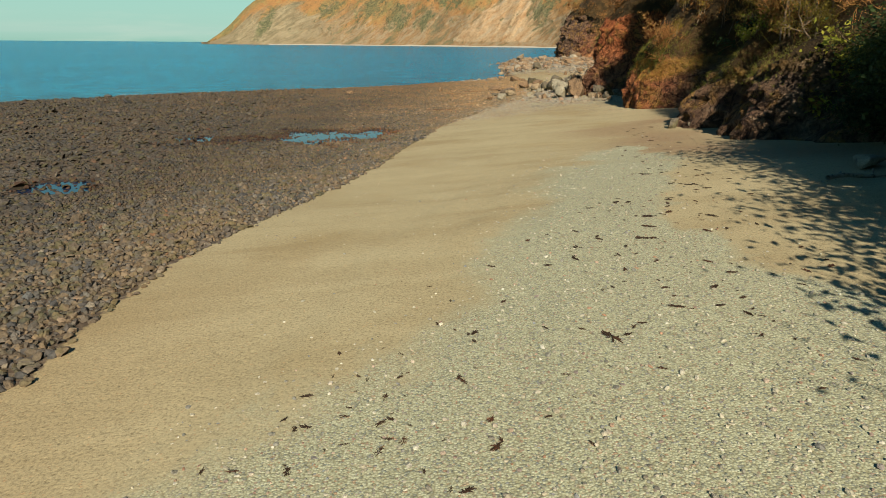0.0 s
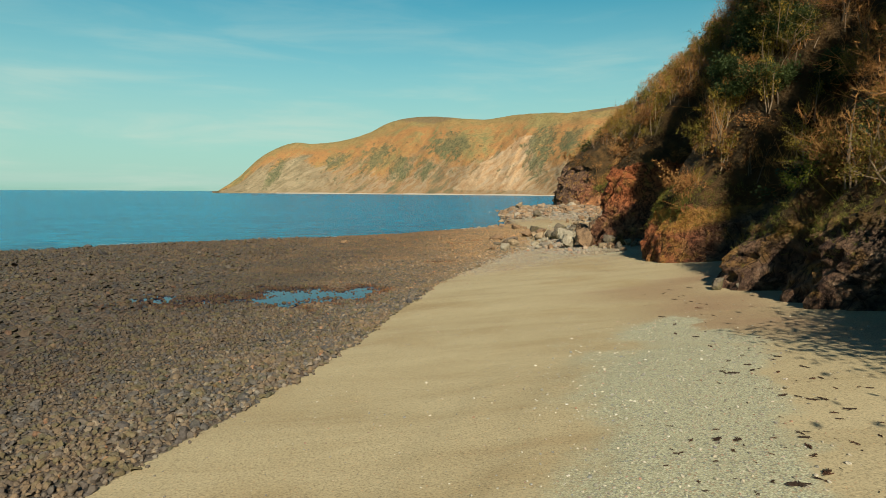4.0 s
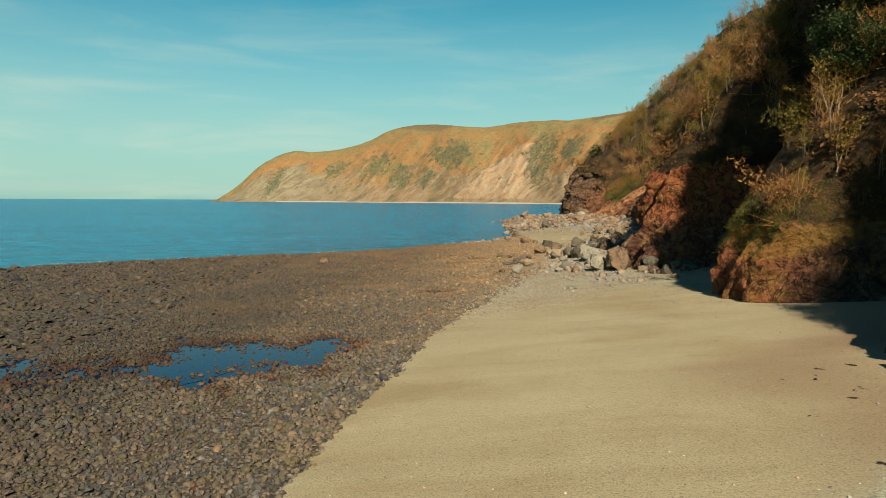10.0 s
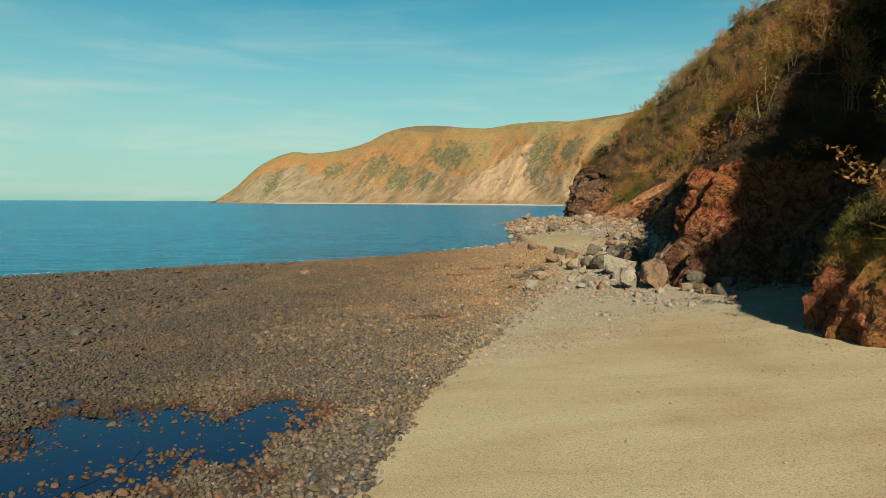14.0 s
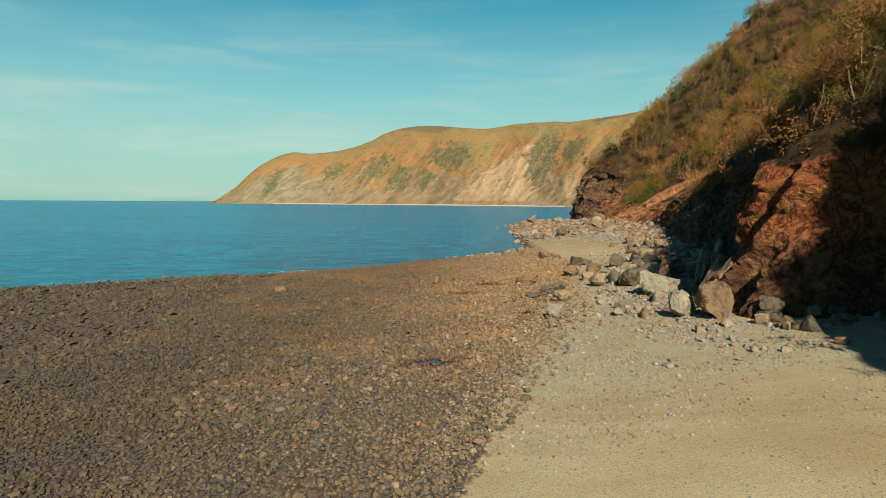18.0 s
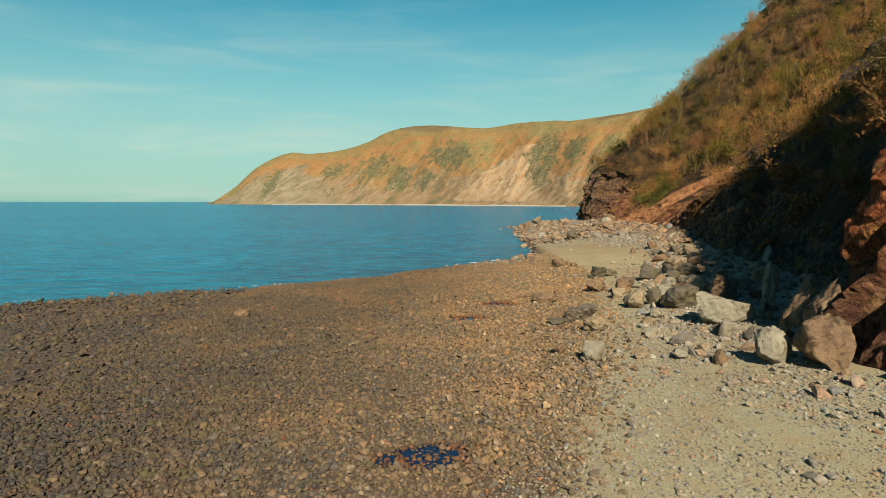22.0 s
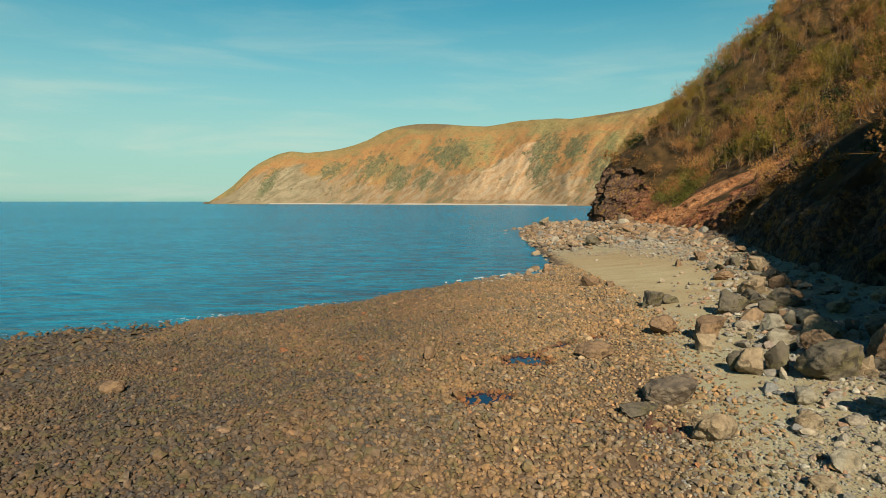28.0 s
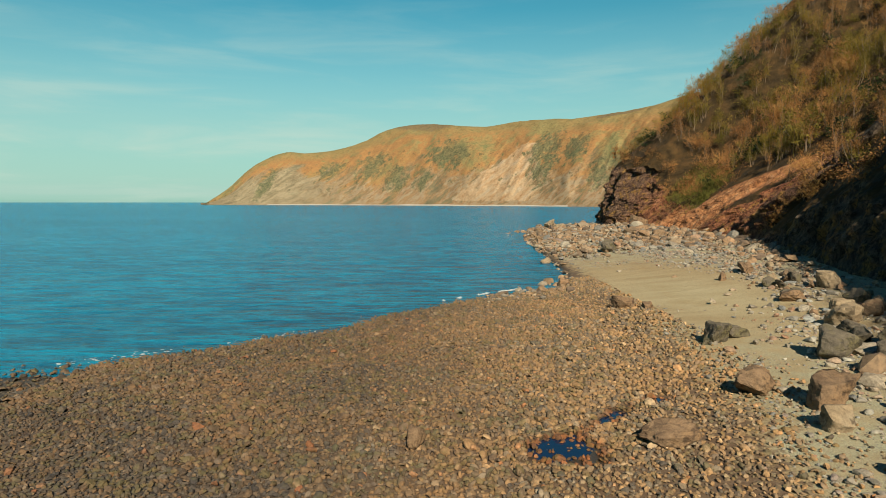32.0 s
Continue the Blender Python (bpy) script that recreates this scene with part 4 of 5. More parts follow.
def build_cobbles():
    rng = np.random.default_rng(4)
    fine = [topped(*rock_arrays(2, 100 + k, 9, 0.1)) for k in range(8)]
    coarse = [topped(*rock_arrays(1, 200 + k, 5), -0.45) for k in range(8)]

    def on_cobble(x, y):
        soft = np.interp(y, (0, 45, 60, 75, 300), (0.25, 0.3, 2.0, 3.6, 3.6))
        d = sand_distance(x, y) + 0.5 * fbm(x, y, 0, 2.5, 3, 19)
        edge = rng.uniform(-1, 1, len(x)) * soft
        seen = x > 0.6 - 0.8 * (y + 4)
        return (d < edge) & seen & (sea_distance(x, y) > rng.uniform(-3.4, 0.6, len(x)))

    x, y = jittered(-15, 14, 5, 121, 0.143, rng)
    keep = on_cobble(x, y)
    x, y = x[keep], y[keep]
    lumpy = 1 + 0.3 * fbm(x, y, 0, 6.0, 2, 33)
    size = 0.078 * np.exp(rng.normal(0, 0.29, len(x))) * lumpy * np.interp(y, (10, 60, 100), (0.95, 1.0, 1.0))
    deep = pool_depth(x, y)
    keep = (deep < 0.03) | (rng.uniform(size=len(x)) < np.interp(deep, (0.03, 0.07, 0.11), (0.95, 0.68, 0.25)))
    x, y, size = x[keep], y[keep], size[keep]
    places, scales = laid(x, y, size * 1.13, 0.7, rng, 0.14)
    single = np.nonzero((x > -9) & (x < 4.2) & (y > 17) & (y < 66) & (size > 0.13))[0][:300]
    rest = np.ones(len(x), bool)
    rest[single] = False
    near = rest & (x > -6.5) & (y < 100)
    small = near & (size < 0.1)
    near = near & ~small
    v, f = scatter(fine, places[near], scales[near], rng, turned(rng, int(near.sum()), 0.42))
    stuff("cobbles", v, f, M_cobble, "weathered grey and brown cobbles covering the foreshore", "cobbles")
    far = rest & ~near
    xf, yf = jittered(-47, -15, 14, 96, 0.33, rng)
    keep = on_cobble(xf, yf)
    pf, sf = laid(xf[keep], yf[keep], 0.125 * np.exp(rng.normal(0, 0.4, keep.sum())), 0.5, rng, 0.3)
    v, f = scatter(coarse, np.concatenate([places[far], pf]), np.concatenate([scales[far], sf]), rng, turned(rng, int(far.sum()) + len(pf), 0.42))
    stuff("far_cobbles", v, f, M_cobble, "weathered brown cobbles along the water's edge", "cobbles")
    # single cobbles that can be picked out
    meshes = []
    for k, (tv, tf) in enumerate(fine):
        me = mesh_from("cobble", tv, tf, False)
        attribute(me, "seaward", np.full(len(tv), 0.35))
        me.materials.append(M_cobble)
        meshes.append(me)
    for i in single:
        ob = new("cobble", meshes[int(rng.integers(0, 8))])
        ob.parent = ground
        ob.matrix_basis = pose(*places[i], rng.normal(0, 12), rng.normal(0, 12), rng.uniform(0, 360)) @ Matrix.Diagonal((*scales[i], 1))


def build_rubble():
    rng = np.random.default_rng(8)
    coarse = [topped(*rock_arrays(1, 300 + k, 5), -0.45) for k in range(8)]
    fine = [topped(*rock_arrays(2, 340 + k, 8, 0.1), -0.4) for k in range(6)]
    x, y = jittered(0, 34, 44, 150, 0.21, rng)
    d = sand_distance(x, y)
    foot = np.interp(y, YF, XF)
    zone = rubble_at(x, y) * smooth(-2, 1.5, d)
    line = np.exp(-((d - np.interp(y, (55, 70, 95, 120), (6, 6, 9, 13))) / np.interp(y, (55, 70, 120), (3, 4, 5))) ** 2)
    dense = zone * (0.7 + 0.5 * line) * smooth(46, 60, y) * smooth(0.62, 0.35, vnoise(np.stack([x / 1.7, y / 1.7, 0 * x], -1), 7) - 0.25 * line)
    keep = (rng.uniform(size=len(x)) < dense) & (x < foot + 1) & (sea_distance(x, y) > -1)
    x, y = x[keep], y[keep]
    size = 0.042 * np.exp(rng.normal(0.15, 0.6, len(x))) * (0.8 + 0.7 * line[keep]) * np.interp(y, (44, 58, 66, 75), (0.5, 0.6, 0.8, 1.0))
    big = size > 0.11
    p, s = laid(x, y, size, 0.6, rng)
    v, f = scatter(coarse, p[~big], s[~big], rng)
    stuff("rubble", v, f, M_rubble, "small grey, cream and red stones lying on the sand", "stones")
    v, f = scatter(fine, p[big], s[big], rng)
    stuff("large_rubble", v, f, M_rubble, "grey and cream stones lying among the boulders", "stones")
    # wet rocks at the water's edge of the cove
    x, y = jittered(4, 34, 104, 226, 0.55, rng)
    keep = rng.uniform(size=len(x)) < 0.55 * np.exp(-((sea_distance(x, y) + 0.8) / 2.9) ** 2)
    p, s = laid(x[keep], y[keep], np.interp(y[keep], (104, 125), (0.16, 0.26)) * np.exp(rng.normal(0, 0.5, keep.sum())), 0.7, rng, 0.1)
    v, f = scatter(fine, p, s, rng)
    stuff("shore_rocks", v, f, M_talus, "brown rocks strewn along the edge of the cove", "rocks")
    # rocks that close the cove
    x, y = jittered(12, 42, 128, 216, 0.62, rng)
    back = smooth(135, 142, y + 3 * fbm(x, y, 0, 6.0, 3, 19) - 0.15 * (x - 14))
    keep = (rng.uniform(size=len(x)) < 0.62 * back) & (sea_distance(x, y) > -1.5) & (np.interp(y, YF, XF) - x > -1.5)
    p, s = laid(x[keep], y[keep], 0.27 * np.exp(rng.normal(0, 0.5, keep.sum())), 0.65, rng, 0.15)
    pale = rng.uniform(size=len(p)) < 0.22
    for pick, name, mat, label in ((pale, "pale_rocks", M_rubble, "pale grey and cream rocks piled behind the cove"), (~pale, "brown_rocks", M_talus, "brown and orange rocks piled behind the cove")):
        v, f = scatter(fine, p[pick], s[pick], rng)
        stuff(name, v, f, mat, label, "rocks")
    # talus along the foot of the cliff and the rocky spit
    x, y = jittered(14, 60, 56, 226, 0.75, rng)
    foot = np.interp(y, YF, XF)
    d = foot - x
    band = np.where(y > 120, np.exp(-((d - 1.5) / np.interp(y, (120, 150, 185, 205), (4, 6, 9, 14))) ** 2), 0.5 * np.exp(-((d - 2) / 4.5) ** 2))
    spit = smooth(160, 172, y) * smooth(1, 5, x - 15 - 0.12 * (y - 165)) * (d > 0)
    keep = (rng.uniform(size=len(x)) < np.maximum(band, 0.7 * spit)) & (d > -2.5)
    p, s = laid(x[keep], y[keep], 0.30 * np.exp(rng.normal(0, 0.5, keep.sum())) * np.interp(y[keep], (60, 130, 200), (0.7, 0.9, 1.15)), 0.6, rng, 0.2)
    v, f = scatter(coarse, p, s, rng)
    stuff("talus", v, f, M_talus, "broken red and grey rocks fallen along the cliff foot", "rocks")


M_talus = stone_material("talus_rocks", [(0.0, (0.066, 0.0495, 0.0396)), (0.3, (0.145, 0.099, 0.0594)), (0.6, (0.205, 0.125, 0.0693)), (0.8, (0.224, 0.185, 0.132)), (1.0, (0.106, 0.099, 0.0891))], scale=1.2)


def build_pebbles():
    rng = np.random.default_rng(9)
    tiny = [topped(*rock_arrays(1, 400 + k, 4), -0.3) for k in range(6)]
    x, y = jittered(-3, 13, 1.5, 30, 0.115, rng)
    zone = shingle_at(x, y) * (sand_distance(x, y) > 0.3)
    near = np.interp(y, (3, 12, 30), (0.75, 0.5, 0.3))
    keep = (rng.uniform(size=len(x)) < zone * near + 0.02) & (x < 0.6 + 0.8 * (y + 3)) & (x > 0.6 - 0.8 * (y + 3))
    x, y = x[keep], y[keep]
    p, s = laid(x, y, 0.021 * np.exp(np.clip(rng.normal(0.0, 0.42, len(x)), -1, 0.95)), 0.5, rng)
    x2, y2 = jittered(-6, 16, 14, 74, 0.135, rng)
    edge = sand_distance(x2, y2)
    stony = smooth(40, 52, y2 + 5 * fbm(x2, y2, 0, 5.0, 3, 18)) * np.clip(0.5 + 0.6 * smooth(5.5, 1.5, edge) + 0.5 * smooth(52, 60, y2) + 0.9 * fbm(x2, y2, 0, 2.4, 3, 24), 0, 1)
    keep = (edge > -1.6) & (x2 < np.interp(y2, YF, XF) - 0.5) & (rng.uniform(size=len(x2)) < 0.06 + 0.9 * stony)
    p2, s2 = laid(x2[keep], y2[keep], (0.017 + 0.02 * stony[keep]) * np.exp(np.clip(rng.normal(0.0, 0.42, keep.sum()), -1, 1)), 0.6, rng)
    v, f = scatter(tiny, p2, s2, rng)
    stuff("grit", v, f, M_grit, "small cream, grey and red pebbles lying on the sand", "pebbles")
    v, f = scatter(tiny, p, s, rng)
    stuff("pebbles", v, f, M_pebble, "pale cream and grey pebbles strewn on the sand", "pebbles")


# ---- boulders: x, y, width, height, kind, long way, turn, lean ----
BOULDERS = (
    (12.8, 64.8, 1.35, 1.3, "pale", 0.8, 10, 4), (14.2, 63.6, 2.3, 1.75, "brown", 0.9, 30, 8), (14.3, 72.6, 2.5, 1.45, "pale", 0.75, 20, 0),
    (13.3, 69.8, 0.74, 0.8, "pale", 0.9, 50, 12), (18.3, 75.6, 1.7, 2.6, "tan", 0.5, 60, 32), (16.3, 68.6, 1.9, 2.9, "brown", 0.8, 15, 18), (15.9, 66.4, 2.2, 3.0, "brown", 0.7, 20, 16),
    (17.6, 72.0, 1.2, 0.8, "tan", 0.9, 80, 0), (15.2, 61.4, 0.8, 0.5, "tan", 0.8, 10, 0), (16.9, 63.0, 1.0, 0.7, "tan", 0.8, 40, 0),
    (15.6, 60.2, 0.7, 0.45, "brown", 0.8, 5, 0), (17.6, 61.4, 0.9, 0.6, "tan", 0.7, 70, 0), (14.1, 77.6, 2.0, 1.3, "dark", 0.8, 5, 0),
    (13.2, 79.2, 1.1, 1.1, "dark", 0.8, 35, 6), (12.1, 79.0, 1.1, 1.05, "tan", 0.9, 60, 0), (17.0, 78.6, 1.9, 1.4, "brown", 0.8, 25, 0),
    (15.8, 80.4, 1.5, 1.0, "brown", 0.8, 0, 0), (13.0, 84.9, 1.4, 1.3, "brown", 0.9, 20, 5), (12.2, 83.2, 1.15, 0.7, "tan", 0.8, 15, 0),
    (16.5, 90.2, 1.9, 1.25, "dark", 0.75, 20, 8), (11.5, 86.7, 1.5, 0.95, "brown", 0.8, 8, 0), (13.3, 94.2, 1.4, 1.05, "dark", 0.8, 30, 10),
    (14.7, 94.9, 1.3, 0.55, "dark", 0.6, 12, 0), (12.2, 105.2, 1.85, 0.8, "brown", 0.7, 5, 0), (13.4, 103.9, 1.0, 0.5, "brown", 0.7, 50, 0),
    (22.0, 112.4, 0.62, 0.64, "brown", 0.8, 20, 0), (20.2, 95.5, 2.1, 1.1, "tan", 0.8, 35, 0), (19.2, 93.4, 1.3, 0.7, "dark", 0.8, 70, 0),
    (18.2, 89.3, 1.1, 0.6, "dark", 0.8, 10, 0), (20.0, 91.0, 2.1, 1.0, "dark", 0.7, 25, 0), (21.6, 102.5, 2.0, 0.75, "brown", 0.7, 15, 0),
    (23.2, 86.0, 2.0, 0.9, "tan", 0.8, 40, 0), (26.2, 91.0, 1.0, 1.9, "pale", 0.8, 15, 10), (25.0, 90.0, 1.7, 0.9, "tan", 0.8, 60, 0),
    (16.5, 85.7, 1.4, 0.75, "pale", 0.8, 25, 0), (17.9, 84.4, 1.8, 1.0, "tan", 0.8, 0, 0), (19.4, 82.6, 1.6, 1.0, "brown", 0.8, 45, 0),
    (15.4, 83.0, 1.2, 0.7, "pale", 0.8, 35, 0), (18.6, 86.8, 1.5, 0.7, "pale", 0.8, 15, 0), (21.4, 88.4, 1.5, 0.8, "tan", 0.8, 75, 0),
    (8.4, 73.2, 1.45, 0.75, "tan", 0.6, 20, 0), (6.8, 67.4, 1.05, 0.68, "pale", 0.8, 12, 0), (8.1, 76.7, 2.3, 0.85, "slab", 0.8, 75, 0),
    (6.7, 75.5, 1.7, 0.32, "dark", 0.45, 38, 0), (7.2, 82.6, 1.8, 0.65, "brown", 0.55, 10, 0), (9.2, 69.9, 0.65, 0.34, "tan", 0.8, 0, 0),
    (11.4, 67.5, 0.6, 0.35, "tan", 0.8, 25, 0), (5.5, 68.8, 0.65, 0.45, "brown", 0.8, 40, 0), (8.6, 67.1, 0.66, 0.33, "tan", 0.8, 5, 0),
    (10.0, 66.5, 0.72, 0.33, "pale", 0.8, 70, 0), (-11.6, 78.0, 1.0, 0.4, "brown", 0.6, 15, 0), (-0.2, 82.6, 0.75, 0.55, "brown", 0.6, 60, 25),
    (12.6, 138.0, 1.4, 0.85, "tan", 0.8, 20, 0), (24.5, 205.0, 2.2, 2.3, "tan", 0.8, 35, 0), (26.0, 203.0, 2.0, 1.2, "tan", 0.8, 0, 0),
    (37.5, 182.0, 3.4, 2.4, "brown", 0.8, 10, 0), (20.8, 141.7, 2.2, 1.7, "dark", 0.8, 25, 0), (11.8, 79.6, 0.7, 0.9, "dark", 0.8, 0, 0),
    (10.2, 70.8, 0.8, 0.5, "pale", 0.8, 35, 0), (11.0, 73.4, 0.7, 0.45, "tan", 0.8, 15, 0), (12.0, 75.4, 0.9, 0.6, "pale", 0.8, 55, 0),
    (13.3, 33.0, 0.62, 0.5, "dark", 0.8, 20, 0), (14.1, 32.4, 0.45, 0.3, "dark", 0.8, 60, 0), (24.0, 100.0, 1.6, 1.0, "dark", 0.8, 30, 0),
    (26.0, 106.0, 1.8, 1.1, "tan", 0.8, 10, 0), (23.2, 108.0, 1.1, 0.7, "dark", 0.8, 45, 0), (25.0, 115.0, 1.5, 0.9, "brown", 0.8, 75, 0), (22.0, 98.5, 1.2, 0.7, "tan", 0.8, 15, 0))
BOULDER_LABEL = {"pale": "pale cream sandstone boulder resting on the shingle", "brown": "weathered red-brown sandstone boulder on the beach",
                 "dark": "dark algae-stained boulder among smaller stones", "tan": "tan sandstone boulder with rough broken faces",
                 "slab": "broad grey-brown boulder with a worn top among cobbles"}


def build_boulders():
    rng = np.random.default_rng(77)
    more = []
    for k in range(64):
        y = (rng.uniform(59, 67), rng.uniform(67, 80), rng.uniform(78, 100), rng.uniform(96, 124))[k % 4]
        x = np.interp(y, (59, 64, 72, 80, 90, 100, 124), (16.5, 15.2, 16.2, 16.6, 18.8, 22.5, 29)) + rng.normal(0, 1.5)
        w = 0.55 * math.exp(rng.normal(0.15, 0.35))
        more.append((x, y, w, w * rng.uniform(0.5, 0.85), ("dark", "tan", "brown", "pale", "brown", "dark")[rng.integers(0, 6)], rng.uniform(0.6, 0.95), rng.uniform(0, 180), rng.normal(0, 8)))
    mats = {"pale": M_pale, "brown": M_brown, "dark": M_dark, "tan": M_tan, "slab": M_slab}
    for k, (x, y, w, h, kind, deep, turn, lean) in enumerate(BOULDERS + tuple(more)):
        v, f = rock_arrays(5 if w > 1.2 else 4, 500 + k, 14, 0.3, 0.3 if kind in ("pale", "tan") else 0.12)
        s = 1.0 / max(w, 0.7)
        chip = np.abs(fbm(v[:, 0] + 9 * k, v[:, 1], v[:, 2], 0.9, 4, 63, 0.6))
        v = v * (1 + 0.35 * (0.3 - chip) + 0.07 * fbm(v[:, 0], v[:, 1] + 7 * k, v[:, 2], 0.22 * s + 0.1, 3, 64))[:, None]
        v = v / (v.max(0) - v.min(0))
        v = v * (w, w * deep, h * 1.25)
        m = pose(x, y, float(ground_z(x, y)) + h * 0.42, 0, lean, turn)
        me = mesh_from("boulder", v, f, True)
        me.materials.append(mats[kind])
        ob = tagged(new("boulder", me), BOULDER_LABEL[kind], "boulder", "boulders on the beach")
        ob.matrix_world = m


def build_ledge():
    """Thin upstanding beds of red rock that break through the cobbles."""
    rng = np.random.default_rng(87)
    ledge = thing("rock_ledge", pose(*LEDGE, float(ground_z(*LEDGE)), 0, 0, 68), "dark red bedrock ledge in thin upstanding layers", "rock ledge")
    for k in range(6):
        v, f = rock_arrays(4, 1500 + k, 8, 0.2, 0.5)
        v = v * (rng.uniform(0.6, 1.1), 0.1, 0.1) + (rng.normal(0, 0.2), 0.2 * (k - 2.5), 0.0)
        part("rock_layer", mesh_from("rock_layer", v, f, True), M_ledge, ledge)


LEDGE = (7.2, 74.3)
M_ledge = boulder_material("red_bedrock", (0.125, 0.0561, 0.033), (0.0396, 0.0198, 0.0145), (0.158, 0.0924, 0.0528), 3)


def build_stones():
    """Single stones of a hand's to a foot's length round the boulders."""
    rng = np.random.default_rng(21)
    meshes = []
    for k in range(10):
        v, f = rock_arrays(2, 700 + k, 9, 0.12, 0.3)
        me = mesh_from("stone", v, f, False)
        me.materials.append(M_rubble)
        meshes.append(me)
    made = 0
    while made < 170:
        y = rng.uniform(56, 104)
        x = np.interp(y, (56, 64, 75, 90, 104), (13, 12, 13.5, 16, 21)) + rng.normal(0, 2.2)
        if x > np.interp(y, YF, XF) or sand_distance(x, y) < 0.5:
            continue
        s = 0.13 * math.exp(rng.normal(0.15, 0.4))
        ob = new("stone", meshes[made % 10])
        ob.matrix_world = pose(x, y, float(ground_z(x, y)) + s * 0.3, rng.normal(0, 15), rng.normal(0, 15), rng.uniform(0, 360)) @ Matrix.Diagonal((s * 1.2, s * 0.9, s * 0.75, 1))
        tagged(ob, "rounded grey stone lying between the boulders", "stone", "stones among the boulders")
        made += 1


# ---- driftwood ----
def build_driftwood():
    """A bleached pole and a squared block of stone in the shade under the trees."""
    vs, fs = [], []
    s = np.linspace(0, 1, 9)
    tube(np.stack([-1.3 + 2.6 * s, 0.12 * np.sin(s * 5), 0.07 + 0.03 * np.sin(s * 7)], -1), 0.075 - 0.035 * s, 8, vs, fs)
    tube(np.stack([0.2 + 0.5 * s[:5], 0.02 + 0.5 * s[:5], 0.09 + 0.25 * s[:5]], -1), 0.035 - 0.03 * s[:5], 6, vs, fs)
    log = thing("driftwood", pose(*DRIFT, float(ground_z(*DRIFT)), 0, 0, 12), "bleached driftwood pole lying on shaded sand", "driftwood")
    part("pole", mesh_from("pole", np.concatenate(vs), np.concatenate(fs)), M_drift, log)
    v, f = rock_arrays(4, 1301, 4, 0.08, 0.6)
    me = mesh_from("stone_block", v * (0.5, 0.35, 0.24), f)
    me.materials.append(M_pale)
    ob = tagged(new("stone_block", me), "squared pale stone block on shaded sand", "stone block")
    ob.matrix_world = pose(BLOCK[0], BLOCK[1], float(ground_z(*BLOCK)) + 0.14, 0, 0, 20)


DRIFT, BLOCK = (12.6, 15.6), (13.6, 17.2)
M_drift = boulder_material("bleached_wood", (0.277, 0.244, 0.191), (0.158, 0.132, 0.099), (0.238, 0.198, 0.145), 5)

# ---- seaweed ----
def weed_arrays(seed, blades):
    rng = np.random.default_rng(seed)
    vs, fs, n = [], [], 0
    for _ in range(blades):
        a, long, wide = rng.uniform(0, 6.28), rng.uniform(0.06, 0.2), rng.uniform(0.008, 0.022)
        at, bend = rng.normal(0, 0.012, 2) * (1.8, 0.7), rng.normal(0, 1.2)
        s = np.linspace(0, 1, 5)
        ang = a + bend * s
        px, py = at[0] + np.cumsum(np.cos(ang)) * long / 5, at[1] + np.cumsum(np.sin(ang)) * long / 5
        w = wide * np.sin(0.3 + s * 2.5)
        z = 0.008 + 0.03 * np.abs(np.sin(s * 4 + a)) * rng.uniform(0.2, 1)
        left = np.stack([px - np.sin(ang) * w, py + np.cos(ang) * w, z * 0.4], -1)
        right = np.stack([px + np.sin(ang) * w, py - np.cos(ang) * w, z * 0.4], -1)
        vs.append(np.concatenate([left, np.stack([px, py, z + 0.012], -1), right]))
        fs.append(grid_faces(3, 5) + n)
        n += 15
    return np.concatenate(vs), np.concatenate(fs)


WEED = ((3.1, 6.7, 2.4), (4.4, 7.6, 1.6), (4.1, 9.5, 1.2), (5.4, 12.3, 1.8), (8.2, 16.7, 1.3), (5.7, 9.6, 1.2), (5.3, 8.3, 1.3), (1.2, 4.3, 1.2), (0.1, 4.6, 1.0), (-0.2, 5.0, 1.2),
        (-0.7, 5.2, 0.8), (-0.2, 5.6, 1.0), (-1.3, 5.0, 0.8), (0.8, 5.9, 0.9), (0.5, 7.8, 1.0), (2.7, 10.1, 1.1), (3.3, 10.5, 1.2), (7.1, 8.7, 1.2), (5.2, 6.4, 0.9), (8.0, 19.1, 1.3), (5.7, 15.0, 1.3),
        (5.4, 15.1, 1.5), (5.7, 13.2, 2.0), (6.3, 13.5, 1.6), (5.0, 11.4, 1.9), (7.1, 12.8, 1.8), (8.3, 16.0, 1.5), (8.0, 16.7, 1.4), (6.5, 11.6, 1.4), (4.1, 11.6, 1.2), (7.5, 19.0, 1.6))


def build_weed():
    rng = np.random.default_rng(31)
    meshes = []
    for k in range(8):
        v, f = weed_arrays(800 + k, 14 + 3 * k)
        me = mesh_from("seaweed_clump", v, f, True)
        me.materials.append(M_weed)
        meshes.append(me)
    spots = [(x, y, s * 0.36) for x, y, s in WEED]
    for k in range(240):
        x0, y0, _ = WEED[k % len(WEED)]
        spots.append((x0 + rng.normal(0, 0.9), y0 + rng.normal(0, 1.3), 0.12 + 0.32 * rng.uniform() ** 2))
    for k in range(50):
        y = rng.uniform(13, 34)
        spots.append((np.interp(y, (13, 20, 34), (6.8, 8.6, 11.4)) + rng.normal(0, 0.7), y, 0.16 + 0.45 * rng.uniform() ** 2))
    for k, (x, y, s) in enumerate(spots):
        ob = new("seaweed_clump", meshes[k % 8])
        ob.matrix_world = pose(x, y, float(ground_z(x, y)) + 0.006, 0, 0, rng.uniform(0, 360)) @ Matrix.Diagonal((s * 1.6, s * 0.75, s, 1))
        tagged(ob, "dried dark brown seaweed lying on the shingle", "seaweed", "seaweed along the tide line")


